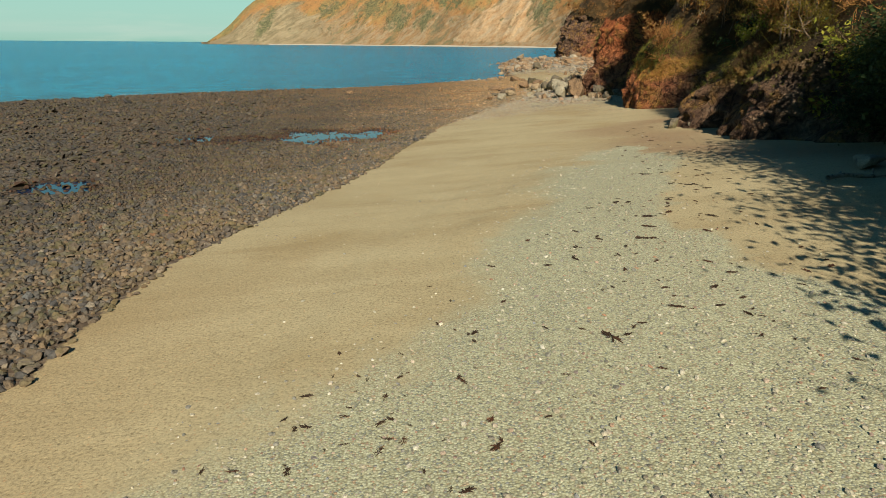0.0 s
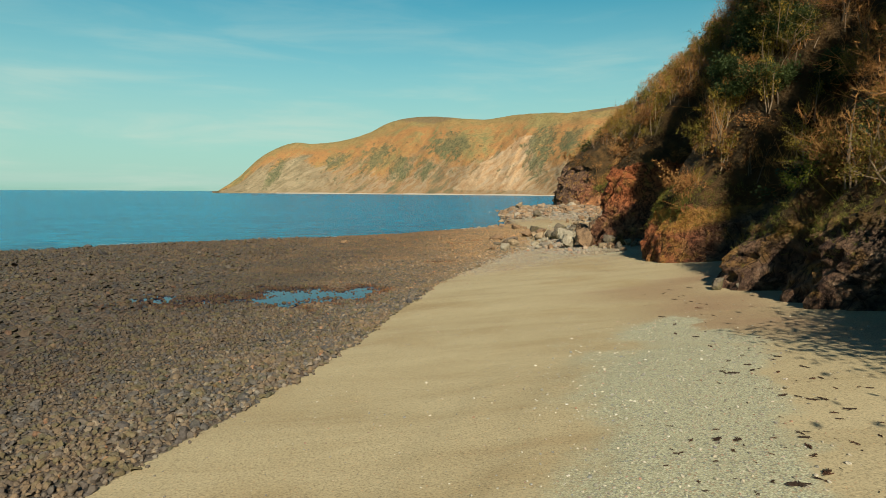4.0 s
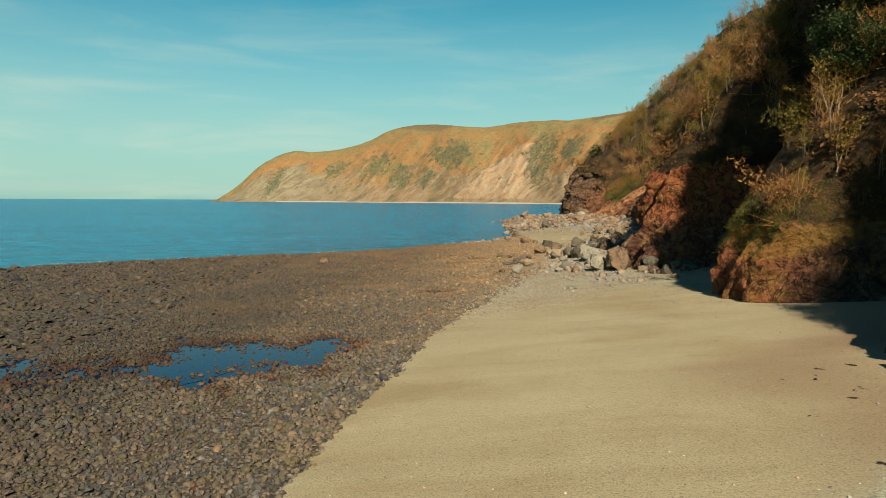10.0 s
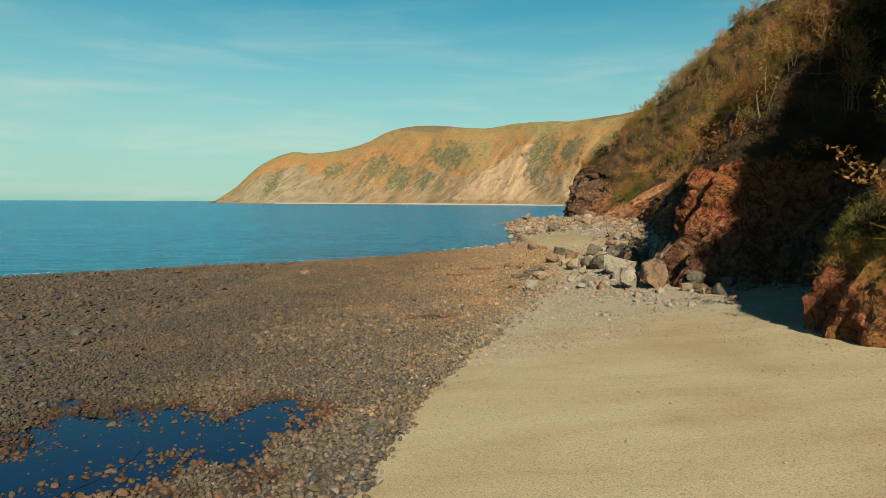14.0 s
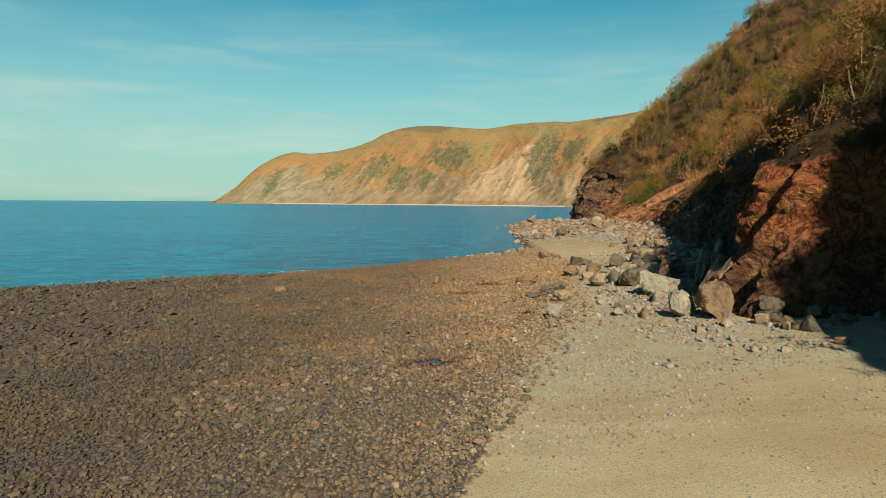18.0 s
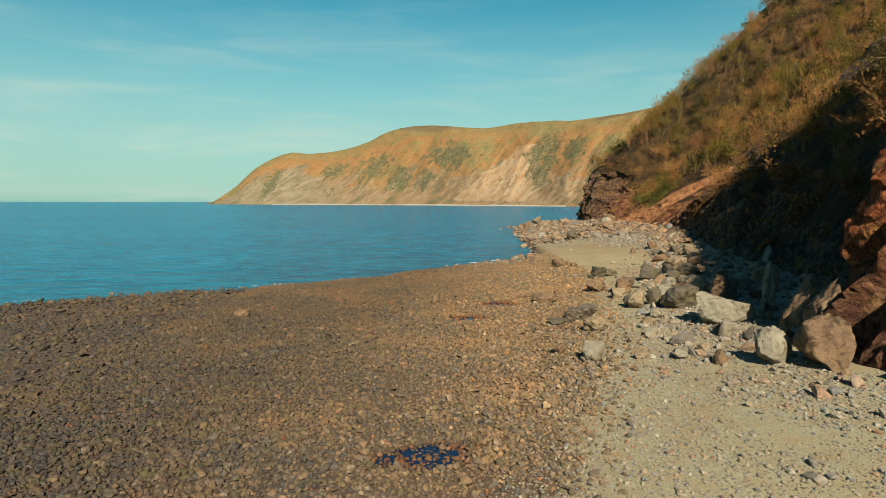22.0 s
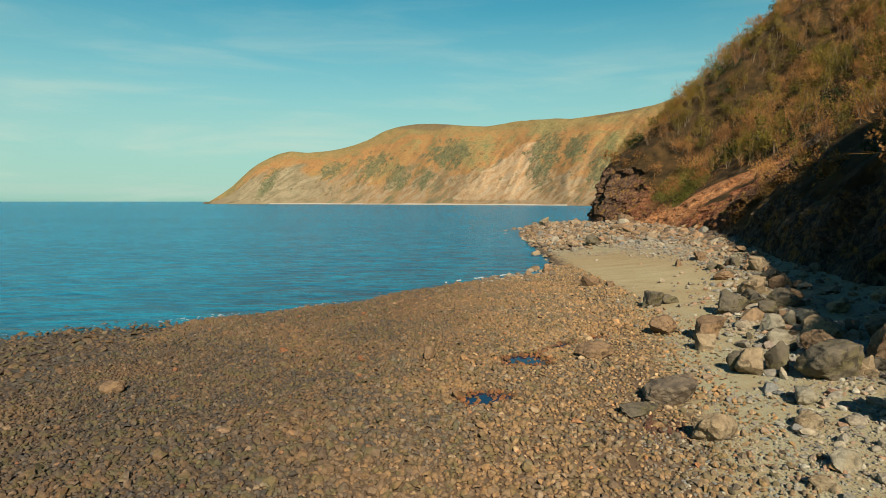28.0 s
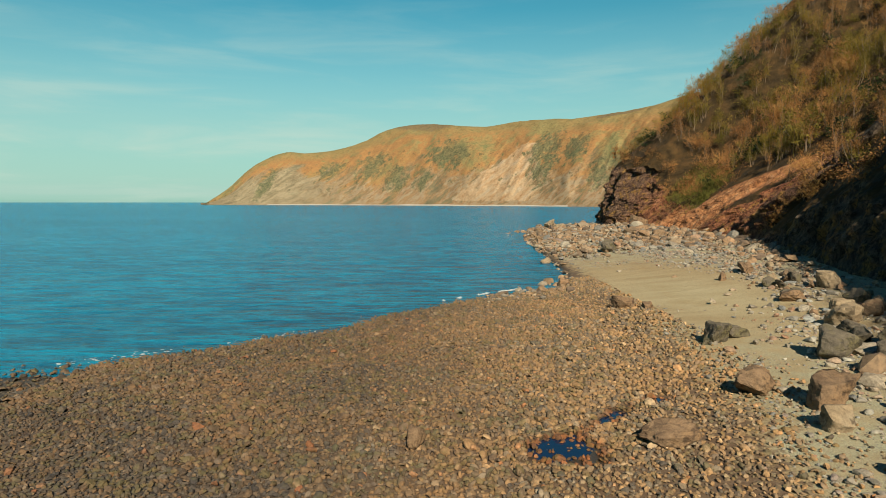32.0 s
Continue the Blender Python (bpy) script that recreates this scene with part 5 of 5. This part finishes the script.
# ---- trees and scrub ----
def tube(points, radii, sides, vs, fs):
    start = sum(len(v) for v in vs)
    points = np.asarray(points)
    way = np.gradient(points, axis=0)
    way /= np.linalg.norm(way, axis=1, keepdims=True) + 1e-9
    side = np.cross(way, (0.31, 0.17, 0.93))
    side /= np.linalg.norm(side, axis=1, keepdims=True) + 1e-9
    up = np.cross(side, way)
    a = np.arange(sides) * 2 * math.pi / sides
    ring = points[:, None] + np.asarray(radii)[:, None, None] * (np.cos(a)[None, :, None] * side[:, None] + np.sin(a)[None, :, None] * up[:, None])
    vs.append(ring.reshape(-1, 3))
    n = len(points)
    i = np.arange(n * sides).reshape(n, sides)
    j = np.roll(i, -1, 1)
    fs.append(np.stack([i[:-1], j[:-1], j[1:], i[1:]], -1).reshape(-1, 4) + start)


def limbs(rng, height, spread, levels=3, base=0.11, stems=1):
    """The tubes of a trunk and its limbs, and the tips on which twigs and leaves grow."""
    vs, fs, tips = [], [], []
    todo = []
    for _ in range(stems):
        todo.append((np.zeros(3) + (*rng.normal(0, 0.12, 2), -0.4), np.array([rng.normal(0, 0.28), rng.normal(0, 0.28), 1.0]), height * rng.uniform(0.45, 0.6), base * height / 6, 0))
    while todo:
        at, way, length, thick, level = todo.pop()
        n = (6, 4, 3)[min(level, 2)]
        pts = [at]
        way = way / np.linalg.norm(way)
        for k in range(n):
            way = way + rng.normal(0, 0.16, 3) + (0, 0, 0.05)
            way /= np.linalg.norm(way)
            pts.append(pts[-1] + way * length / n)
        pts = np.array(pts)
        tube(pts, np.linspace(thick, thick * 0.45, n + 1), (6, 4, 3, 3)[level], vs, fs)
        if level + 1 >= levels:
            tips += [(pts[k], way) for k in range(1, n + 1)]
            continue
        for k in range((4, 5, 4)[level] + (level == 0)):
            s = rng.uniform(0.35, 1.0) if k else 1.0
            p = pts[min(n, int(s * n))]
            out = way * 0.45 + rng.normal(0, 1, 3) * (spread, spread, 0.35) / height * 2.2 + (0, 0, 0.25)
            todo.append((p, out, length * rng.uniform(0.5, 0.8), thick * 0.5, level + 1))
    return np.concatenate(vs), np.concatenate(fs), tips


def twig_arrays(rng, tips, each, long, wide):
    """Thin upward twigs round the tips, each a slim three-sided spike."""
    n = len(tips) * each
    p = np.repeat(np.array([t[0] for t in tips]), each, 0)
    w = np.repeat(np.array([t[1] for t in tips]), each, 0)
    way = w * 0.7 + rng.normal(0, 0.65, (n, 3)) + (0, 0, 0.3)
    way /= np.linalg.norm(way, axis=1, keepdims=True)
    ln = long * rng.uniform(0.5, 1.4, (n, 1))
    side = np.cross(way, rng.normal(size=(n, 3)))
    side /= np.linalg.norm(side, axis=1, keepdims=True)
    other = np.cross(way, side)
    a, b = p + side * wide, p - side * wide * 0.5 + other * wide * 0.8
    mid = p + way * ln * 0.55 + rng.normal(0, 0.06, (n, 3)) * ln
    tip = p + way * ln
    fork = mid + (way + rng.normal(0, 0.5, (n, 3))) * ln * 0.5
    v = np.stack([a, b, mid, tip, fork, mid + side * wide * 0.7], 1).reshape(-1, 3)
    f = (np.array([[0, 1, 2], [1, 5, 2], [2, 5, 3], [5, 2, 4]])[None] + (np.arange(n) * 6)[:, None, None]).reshape(-1, 3)
    return v, f


def leaf_arrays(rng, tips, each, size, cloud, drop=0.0):
    """Small folded leaves in clumps round the tips."""
    n = len(tips) * each
    p = np.repeat(np.array([t[0] for t in tips]), each, 0) + rng.normal(0, cloud, (n, 3)) * (1, 1, 0.65)
    p[:, 2] -= drop
    nrm = rng.normal(0, 0.75, (n, 3)) + (0, 0, 0.8)
    nrm /= np.linalg.norm(nrm, axis=1, keepdims=True)
    a = np.cross(nrm, rng.normal(size=(n, 3)))
    a /= np.linalg.norm(a, axis=1, keepdims=True)
    b = np.cross(nrm, a)
    s = size * rng.uniform(0.55, 1.35, (n, 1))
    v = np.stack([p - a * s, p + b * s * 0.55 + nrm * s * 0.15, p + a * s, p - b * s * 0.55 + nrm * s * 0.15], 1).reshape(-1, 3)
    f = (np.array([[0, 1, 2], [0, 2, 3]])[None] + (np.arange(n) * 4)[:, None, None]).reshape(-1, 3)
    return v, f


TREE_KINDS = {
    "bare": ("bare brown tree with fine twigs on the slope", "tree", "bare trees on the slope"),
    "fresh": ("tree with fresh yellow-green leaves on the slope", "tree", "leafing trees on the slope"),
    "ivy": ("dark ivy-clad evergreen tree on the slope", "tree", "evergreen trees on the slope"),
    "olive": ("bushy olive-brown tree with small leaves", "tree", "bushy trees on the slope"),
    "tall": ("tall dark evergreen tree overhanging the shaded sand", "tree", "tall trees behind the beach")}


def tree_prototypes():
    out = {}
    for kind in TREE_KINDS:
        out[kind] = []
        for k in range(4):
            rng = np.random.default_rng(900 + 10 * k + len(kind))
            height = rng.uniform(4.5, 6.0)
            bv, bf, tips = limbs(rng, height, 2.6, 3, 0.1, 1 + (k % 2))
            trunk = mesh_from("trunk", bv, bf, True)
            trunk.materials.append(M_bark)
            if kind == "bare":
                cv, cf = twig_arrays(rng, tips, 12, 0.8, 0.014)
                mat = M_twig
            elif kind == "tall":
                cv, cf = leaf_arrays(rng, tips, 320, 0.058, 0.48)
                mat = M_ivy
            elif kind == "fresh":
                cv, cf = leaf_arrays(rng, tips, 22, 0.1, 0.3)
                mat = M_fresh
            elif kind == "ivy":
                cv, cf = leaf_arrays(rng, tips, 76, 0.095, 0.4)
                mat = M_ivy
            else:
                tv, tf = twig_arrays(rng, tips, 4, 0.6, 0.012)
                lv, lf = leaf_arrays(rng, tips, 16, 0.07, 0.32)
                cv, cf = np.concatenate([tv, lv]), np.concatenate([tf, lf + len(tv)])
                mat = M_olive
            crown = mesh_from("crown", cv, cf, False)
            crown.materials.append(mat)
            out[kind].append((trunk, crown))
    return out


def plant(protos, kind, k, x, y, z, size, rng, lean=8):
    label, category, group = TREE_KINDS[kind]
    trunk, crown = protos[kind][k % 4]
    ob = thing("tree", pose(x, y, z, rng.normal(0, 5), -lean + rng.normal(0, 6), rng.uniform(-60, 60)) @ Matrix.Scale(size, 4), label, category, group)
    part("trunk", trunk, M_bark, ob)
    part("crown", crown, None, ob)
    return ob


def build_trees():
    rng = np.random.default_rng(41)
    protos = tree_prototypes()
    # wood on the near slope
    for k in range(250):
        y = 14 + 62 * (k / 250) ** 0.9 + rng.uniform(-1, 1)
        face = float(face_height(y))
        h = face + 0.8 + 34 * rng.uniform() ** 1.3
        x, yy, z = (float(a) for a in cliff_point(np.array(y), np.array(h)))
        r = rng.uniform()
        if 42.5 < y < 57 and x < 18.5:
            continue
        green = np.interp(y, (14, 30, 45, 76), (0.75, 0.45, 0.22, 0.1))
        kind = ("fresh" if r < green * 0.42 and (y < 34 or h > face + 9) else "ivy") if r < green else ("olive" if rng.uniform() < 0.42 else "bare")
        plant(protos, kind, k, x, yy, z, rng.uniform(0.55, 1.0) * (0.55 if 29 < y < 40 and h < face + 9 else 1.0), rng)
    # ivy-clad trees along the crest of the middle spur
    for k in range(9):
        y, h = 42 + 8 * (k % 9) / 9 + rng.uniform(-0.5, 0.5), rng.uniform(13, 18)
        x, yy, z = (float(a) for a in cliff_point(np.array(y), np.array(h)))
        plant(protos, ("ivy", "olive", "bare")[k % 3], k, x, yy, z, rng.uniform(0.55, 0.8), rng)
    # dense trees over the recess before the middle spur
    for k in range(14):
        y, h = 27 + 11 * k / 14 + rng.uniform(-0.5, 0.5), rng.uniform(12, 19)
        x, yy, z = (float(a) for a in cliff_point(np.array(y), np.array(h)))
        plant(protos, ("ivy", "olive", "ivy", "bare")[k % 4], k, x, yy, z, rng.uniform(0.6, 0.85), rng)
    # low trees along the top of the red fin
    for k in range(16):
        y, h = 58 + 13 * k / 16 + rng.uniform(-0.5, 0.5), rng.uniform(9, 17)
        x, yy, z = (float(a) for a in cliff_point(np.array(y), np.array(h)))
        if x > 19:
            plant(protos, ("olive", "bare", "bare")[k % 3], k, x, yy, z, rng.uniform(0.4, 0.65), rng)
    # dense trees behind the middle spur
    for k in range(16):
        y, h = 46 + 9 * k / 16 + rng.uniform(-0.5, 0.5), rng.uniform(13, 24)
        x, yy, z = (float(a) for a in cliff_point(np.array(y), np.array(h)))
        plant(protos, ("ivy", "ivy", "olive")[k % 3], k, x, yy, z, rng.uniform(0.7, 1.0), rng)
    # trees that stand over the near end of the beach and shade the sand
    for k, (x, y, s, kind) in enumerate(((9.6, -11, 2.2, "bare"), (11.2, -8.4, 1.9, "bare"), (13.6, -10, 2.0, "bare"), (14.6, -7, 2.0, "tall"), (15.0, -3.6, 2.1, "tall"), (15.4, -0.4, 2.1, "tall"), (16.0, 2.8, 2.0, "tall"), (17.0, 6.4, 2.0, "tall"), (18.0, 9.8, 2.0, "tall"), (19.0, 13.4, 1.9, "tall"), (20.0, 17, 1.7, "fresh"),
                                         (17.6, -5, 2.2, "tall"), (17.8, -1.5, 2.2, "tall"), (18.2, 2, 2.2, "tall"), (19.2, 6, 2.1, "tall"), (20.4, 10, 2.0, "tall"), (21, 14, 1.9, "tall"), (19.6, 20, 1.4, "tall"), (18.2, 23, 1.2, "tall"), (19, 25, 1.3, "fresh"), (15.6, 0.8, 2.1, "tall"), (16.4, 4.4, 2.0, "tall"), (17.2, 8.0, 1.9, "tall"), (18.4, 11.8, 1.8, "tall"), (16.2, -2.6, 2.2, "tall"), (17.5, 12, 1.7, "tall"), (18.2, 16, 1.6, "tall"), (17.8, 19.5, 1.3, "tall"), (17.0, 22.5, 1.0, "tall"), (19.5, 22, 1.5, "fresh"), (21, 19, 1.8, "fresh"), (19.6, 15, 1.9, "tall"), (18.8, 4.2, 2.2, "tall"), (20, 8.4, 2.1, "tall"))):
        x += np.interp(y, (-10, 0, 20), (0.2, 0.3, 0.6))
        plant(protos, kind, k, x, y, float(ground_z(x, y)), s, rng, 10)


def bush_templates(kind, count, seed):
    """Small trees and bushes as arrays: stems, and a crown in uneven lumps."""
    out = []
    for k in range(count):
        rng = np.random.default_rng(seed + k)
        high = rng.uniform(1.9, 2.6) if kind in ("bare", "olive") else rng.uniform(0.7, 1.1)
        lumps = rng.normal(0, 0.75, (7, 3)) * (1, 1, 0.8) + (0, 0, high)
        tips = []
        for _ in range(56 if kind == "bare" else 44):
            c = lumps[rng.integers(0, 7)]
            d = rng.normal(size=3)
            d /= np.linalg.norm(d)
            q = c + d * rng.uniform(0.45, 0.75)
            tips.append((q, (q - (0, 0, high - 1.5)) / 2.0))
        if kind in ("bare", "olive"):
            stems = [(np.array((*rng.normal(0, 0.25, 2), -0.3)), np.array((*rng.normal(0, 0.35, 2), 1.0))) for _ in range(9)]
            sv, sf = twig_arrays(rng, stems, 1, high * 1.35, 0.045)
            tv, tf = twig_arrays(rng, tips, 5 if kind == "bare" else 3, 0.7, 0.027)
            v, f = np.concatenate([sv, tv]), np.concatenate([sf, tf + len(sv)])
            if kind == "olive":
                lv, lf = leaf_arrays(rng, tips, 6, 0.14, 0.24)
                v, f = np.concatenate([v, lv]), np.concatenate([f, lf + len(v)])
            out.append((v, f))
        elif kind == "fern":
            out.append(leaf_arrays(rng, tips, 8, 0.16, 0.26, 0.3))
        else:
            out.append(leaf_arrays(rng, tips, 9, 0.15, 0.24, 0.1))
    return out


def build_scrub():
    rng = np.random.default_rng(51)
    spots = []
    for y0, y1, dy, h1, dh in ((13, 78, 2.2, 30, 2.2), (78, 132, 3.6, 48, 3.2), (132, 214, 4.2, 64, 4.0)):
        gy, gh = np.meshgrid(np.arange(y0, y1, dy), np.arange(0, h1, dh))
        y, h = gy.ravel() + rng.uniform(-0.5, 0.5, gy.size) * dy, gh.ravel() + rng.uniform(-0.5, 0.5, gy.size) * dh
        face = face_height(y)
        bare = np.maximum(scar_at(y, h), outcrop_at(y, h)) > 0.15
        keep = (h > face + 0.3) & ~bare
        spots.append(np.stack([y[keep], h[keep], 0.66 + 0.24 * (y[keep] > 78) + 0.22 * (y[keep] > 132)], -1))
    spots = np.concatenate(spots)
    y, h = spots[:, 0], spots[:, 1]
    x, yy, z = cliff_point(y, h)
    zone = fbm(x, y, h, 9.0, 3, 71)
    r = rng.uniform(-0.4, 0.4, len(y)) + zone * 1.1
    near = np.interp(y, (13, 40, 70), (0.28, 0.12, -0.12))
    kind = np.where(r + near > 0.38, 3, np.where(r > 0.06, 1, np.where(r > -0.42 - 0.1 * (y > 75), 0, 2)))
    kind = np.where((h < face_height(y) + 3) & (y > 40) & (r > -0.1), 2, kind)
    size = spots[:, 2] * rng.uniform(0.7, 1.35, len(y))
    n = len(y)
    for k, (name, which, mat, label) in enumerate((("bare_scrub", "bare", M_twig, "leafless brown scrub covering the slope"), ("olive_scrub", "olive", M_olive, "olive and ochre scrub in bud on the slope"),
                                                   ("bracken", "fern", M_fern, "dead orange-brown bracken on the slope"), ("ivy_scrub", "ivy", M_ivy, "dark green ivy and bramble on the slope"))):
        pick = np.nonzero(kind == k)[0]
        s = np.stack([size[pick]] * 3, -1) * (rng.uniform(0.85, 1.2, (len(pick), 3)))
        v, f = scatter(bush_templates(which, 6, 1000 + 20 * k), np.stack([x, yy, z - 0.3], -1)[pick], s, rng)
        stuff(name, v, f, mat, label, "scrub")


def slender_tree(seed, leafy):
    """A small upright tree as arrays: its stems, and its twigs with or without small leaves."""
    rng = np.random.default_rng(seed)
    sv, sf, tips = [], [], []
    for _ in range(4):
        at, way, high = np.array((*rng.normal(0, 0.3, 2), -0.5)), np.array((*rng.normal(0, 0.16, 2), 1.0)), rng.uniform(3.2, 5.2)
        pts = [at]
        for _ in range(5):
            way = way + (*rng.normal(0, 0.1, 2), 0.05)
            way /= np.linalg.norm(way)
            pts.append(pts[-1] + way * high / 5)
        tube(pts, np.linspace(0.075, 0.02, 6), 3, sv, sf)
        for _ in range(13):
            s = rng.uniform(1.4, 5.0)
            p = pts[int(s)] + (s - int(s)) * (np.array(pts[min(5, int(s) + 1)]) - pts[int(s)])
            out = np.array((*rng.normal(0, 0.6, 2), 0.9))
            for reach in (0.35, 0.85):
                tips.append((p + out * reach * (1.25 - 0.15 * s), out))
    v, f = twig_arrays(rng, tips, 2, 0.75, 0.024)
    if leafy:
        lv, lf = leaf_arrays(rng, tips, 3, 0.11, 0.25)
        v, f = np.concatenate([v, lv]), np.concatenate([f, lf + len(v)])
    return (np.concatenate(sv), np.concatenate(sf)), (v, f)


def build_woods():
    """The wood of slender trees on the long slope above the cove, and the thick of the wood on the near slope."""
    rng = np.random.default_rng(55)
    y = np.concatenate([60 + 152 * (np.arange(760) + rng.uniform(0, 1, 760)) / 760, rng.uniform(20, 68, 560), rng.uniform(158, 213, 300)])
    h = np.concatenate([3 + 60 * rng.uniform(0, 1, 760), face_height(y[760:1320]) + 1.5 + 32 * rng.uniform(0, 1, 560) ** 1.1, rng.uniform(6, 48, 300)])
    x, yy, z = cliff_point(y, h)
    low = np.interp(y, (20, 60, 150, 165, 195, 205), (1, 2, 2, 6, 6, 2))
    keep = (h > face_height(y) + low) & (np.maximum(scar_at(y, h), outcrop_at(y, h)) < 0.1) & ~((y > 29) & (y < 40) & (h < face_height(y) + 7))
    x, y, z, yy = x[keep], y[keep], z[keep], yy[keep]
    size = rng.uniform(0.6, 0.95, len(x)) * np.interp(y, (20, 60, 130), (0.9, 0.8, 1.05))
    size = np.where((y > 42.5) & (y < 57) & (x < 18.5), 0.45 * size, size)
    grown = fbm(x, y, z, 14.0, 2, 57) + rng.uniform(-0.3, 0.3, len(x)) > 0.12
    for leafy, mat, name, label in ((False, M_twig, "bare_wood", "leafless orange-brown twigs of the wooded slope"), (True, M_olive, "budding_wood", "olive budding crowns of the wooded slope")):
        pick = np.nonzero(grown == leafy)[0]
        kinds = [slender_tree(1600 + 10 * leafy + k, leafy) for k in range(6)]
        at, s = np.stack([x, yy, z - 0.2], -1)[pick], np.stack([size[pick]] * 3, -1)
        turns = turned(rng, len(pick), 0.1)
        for stems in (True, False):
            v, f = scatter([k[0] if stems else k[1] for k in kinds], at, s, np.random.default_rng(58), turns)
            stuff("tree_stems" if stems else name, v, f, M_bark if stems else mat, "thin grey-brown stems of the wooded slope" if stems else label, "trees")


def build_grass():
    """Tufts of yellow-green grass on the ledges above the bare rock."""
    rng = np.random.default_rng(61)
    y = np.concatenate([rng.uniform(43.5, 50, 1400), rng.uniform(170, 188, 1500), rng.uniform(24, 36, 900)])
    h = face_height(y) + rng.normal(0.4, 0.8, len(y)) + np.where(y > 100, rng.uniform(0, 5, len(y)), 0)
    x, yy, z = cliff_point(y, h)
    grow = np.where(y > 100, 3.0, 1.0)
    tips = [((a, b, c), (-0.6, -0.3, 0.7)) for a, b, c in zip(x, yy, z)]
    v, f = twig_arrays(rng, tips, 5, 0.26, 0.011)
    at = np.repeat(np.stack([x, yy, z], -1), 30, 0)
    v = at + (v - at) * np.repeat(grow, 30)[:, None]
    stuff("grass", v, f, M_grass, "tufts of yellow-green grass on rock ledges", "grass")


M_grass = leaf_material("ledge_grass", [(0.2, (0.066, 0.066, 0.0132)), (0.5, (0.125, 0.125, 0.0231)), (0.75, (0.185, 0.152, 0.033)), (0.95, (0.211, 0.145, 0.0396))], 0.4)

build_pools()
build_foam()
build_boulders()
build_stones()
build_ledge()
build_weed()
build_driftwood()
build_trees()
build_scrub()
build_woods()
build_grass()
build_pebbles()
build_rubble()
build_cobbles()
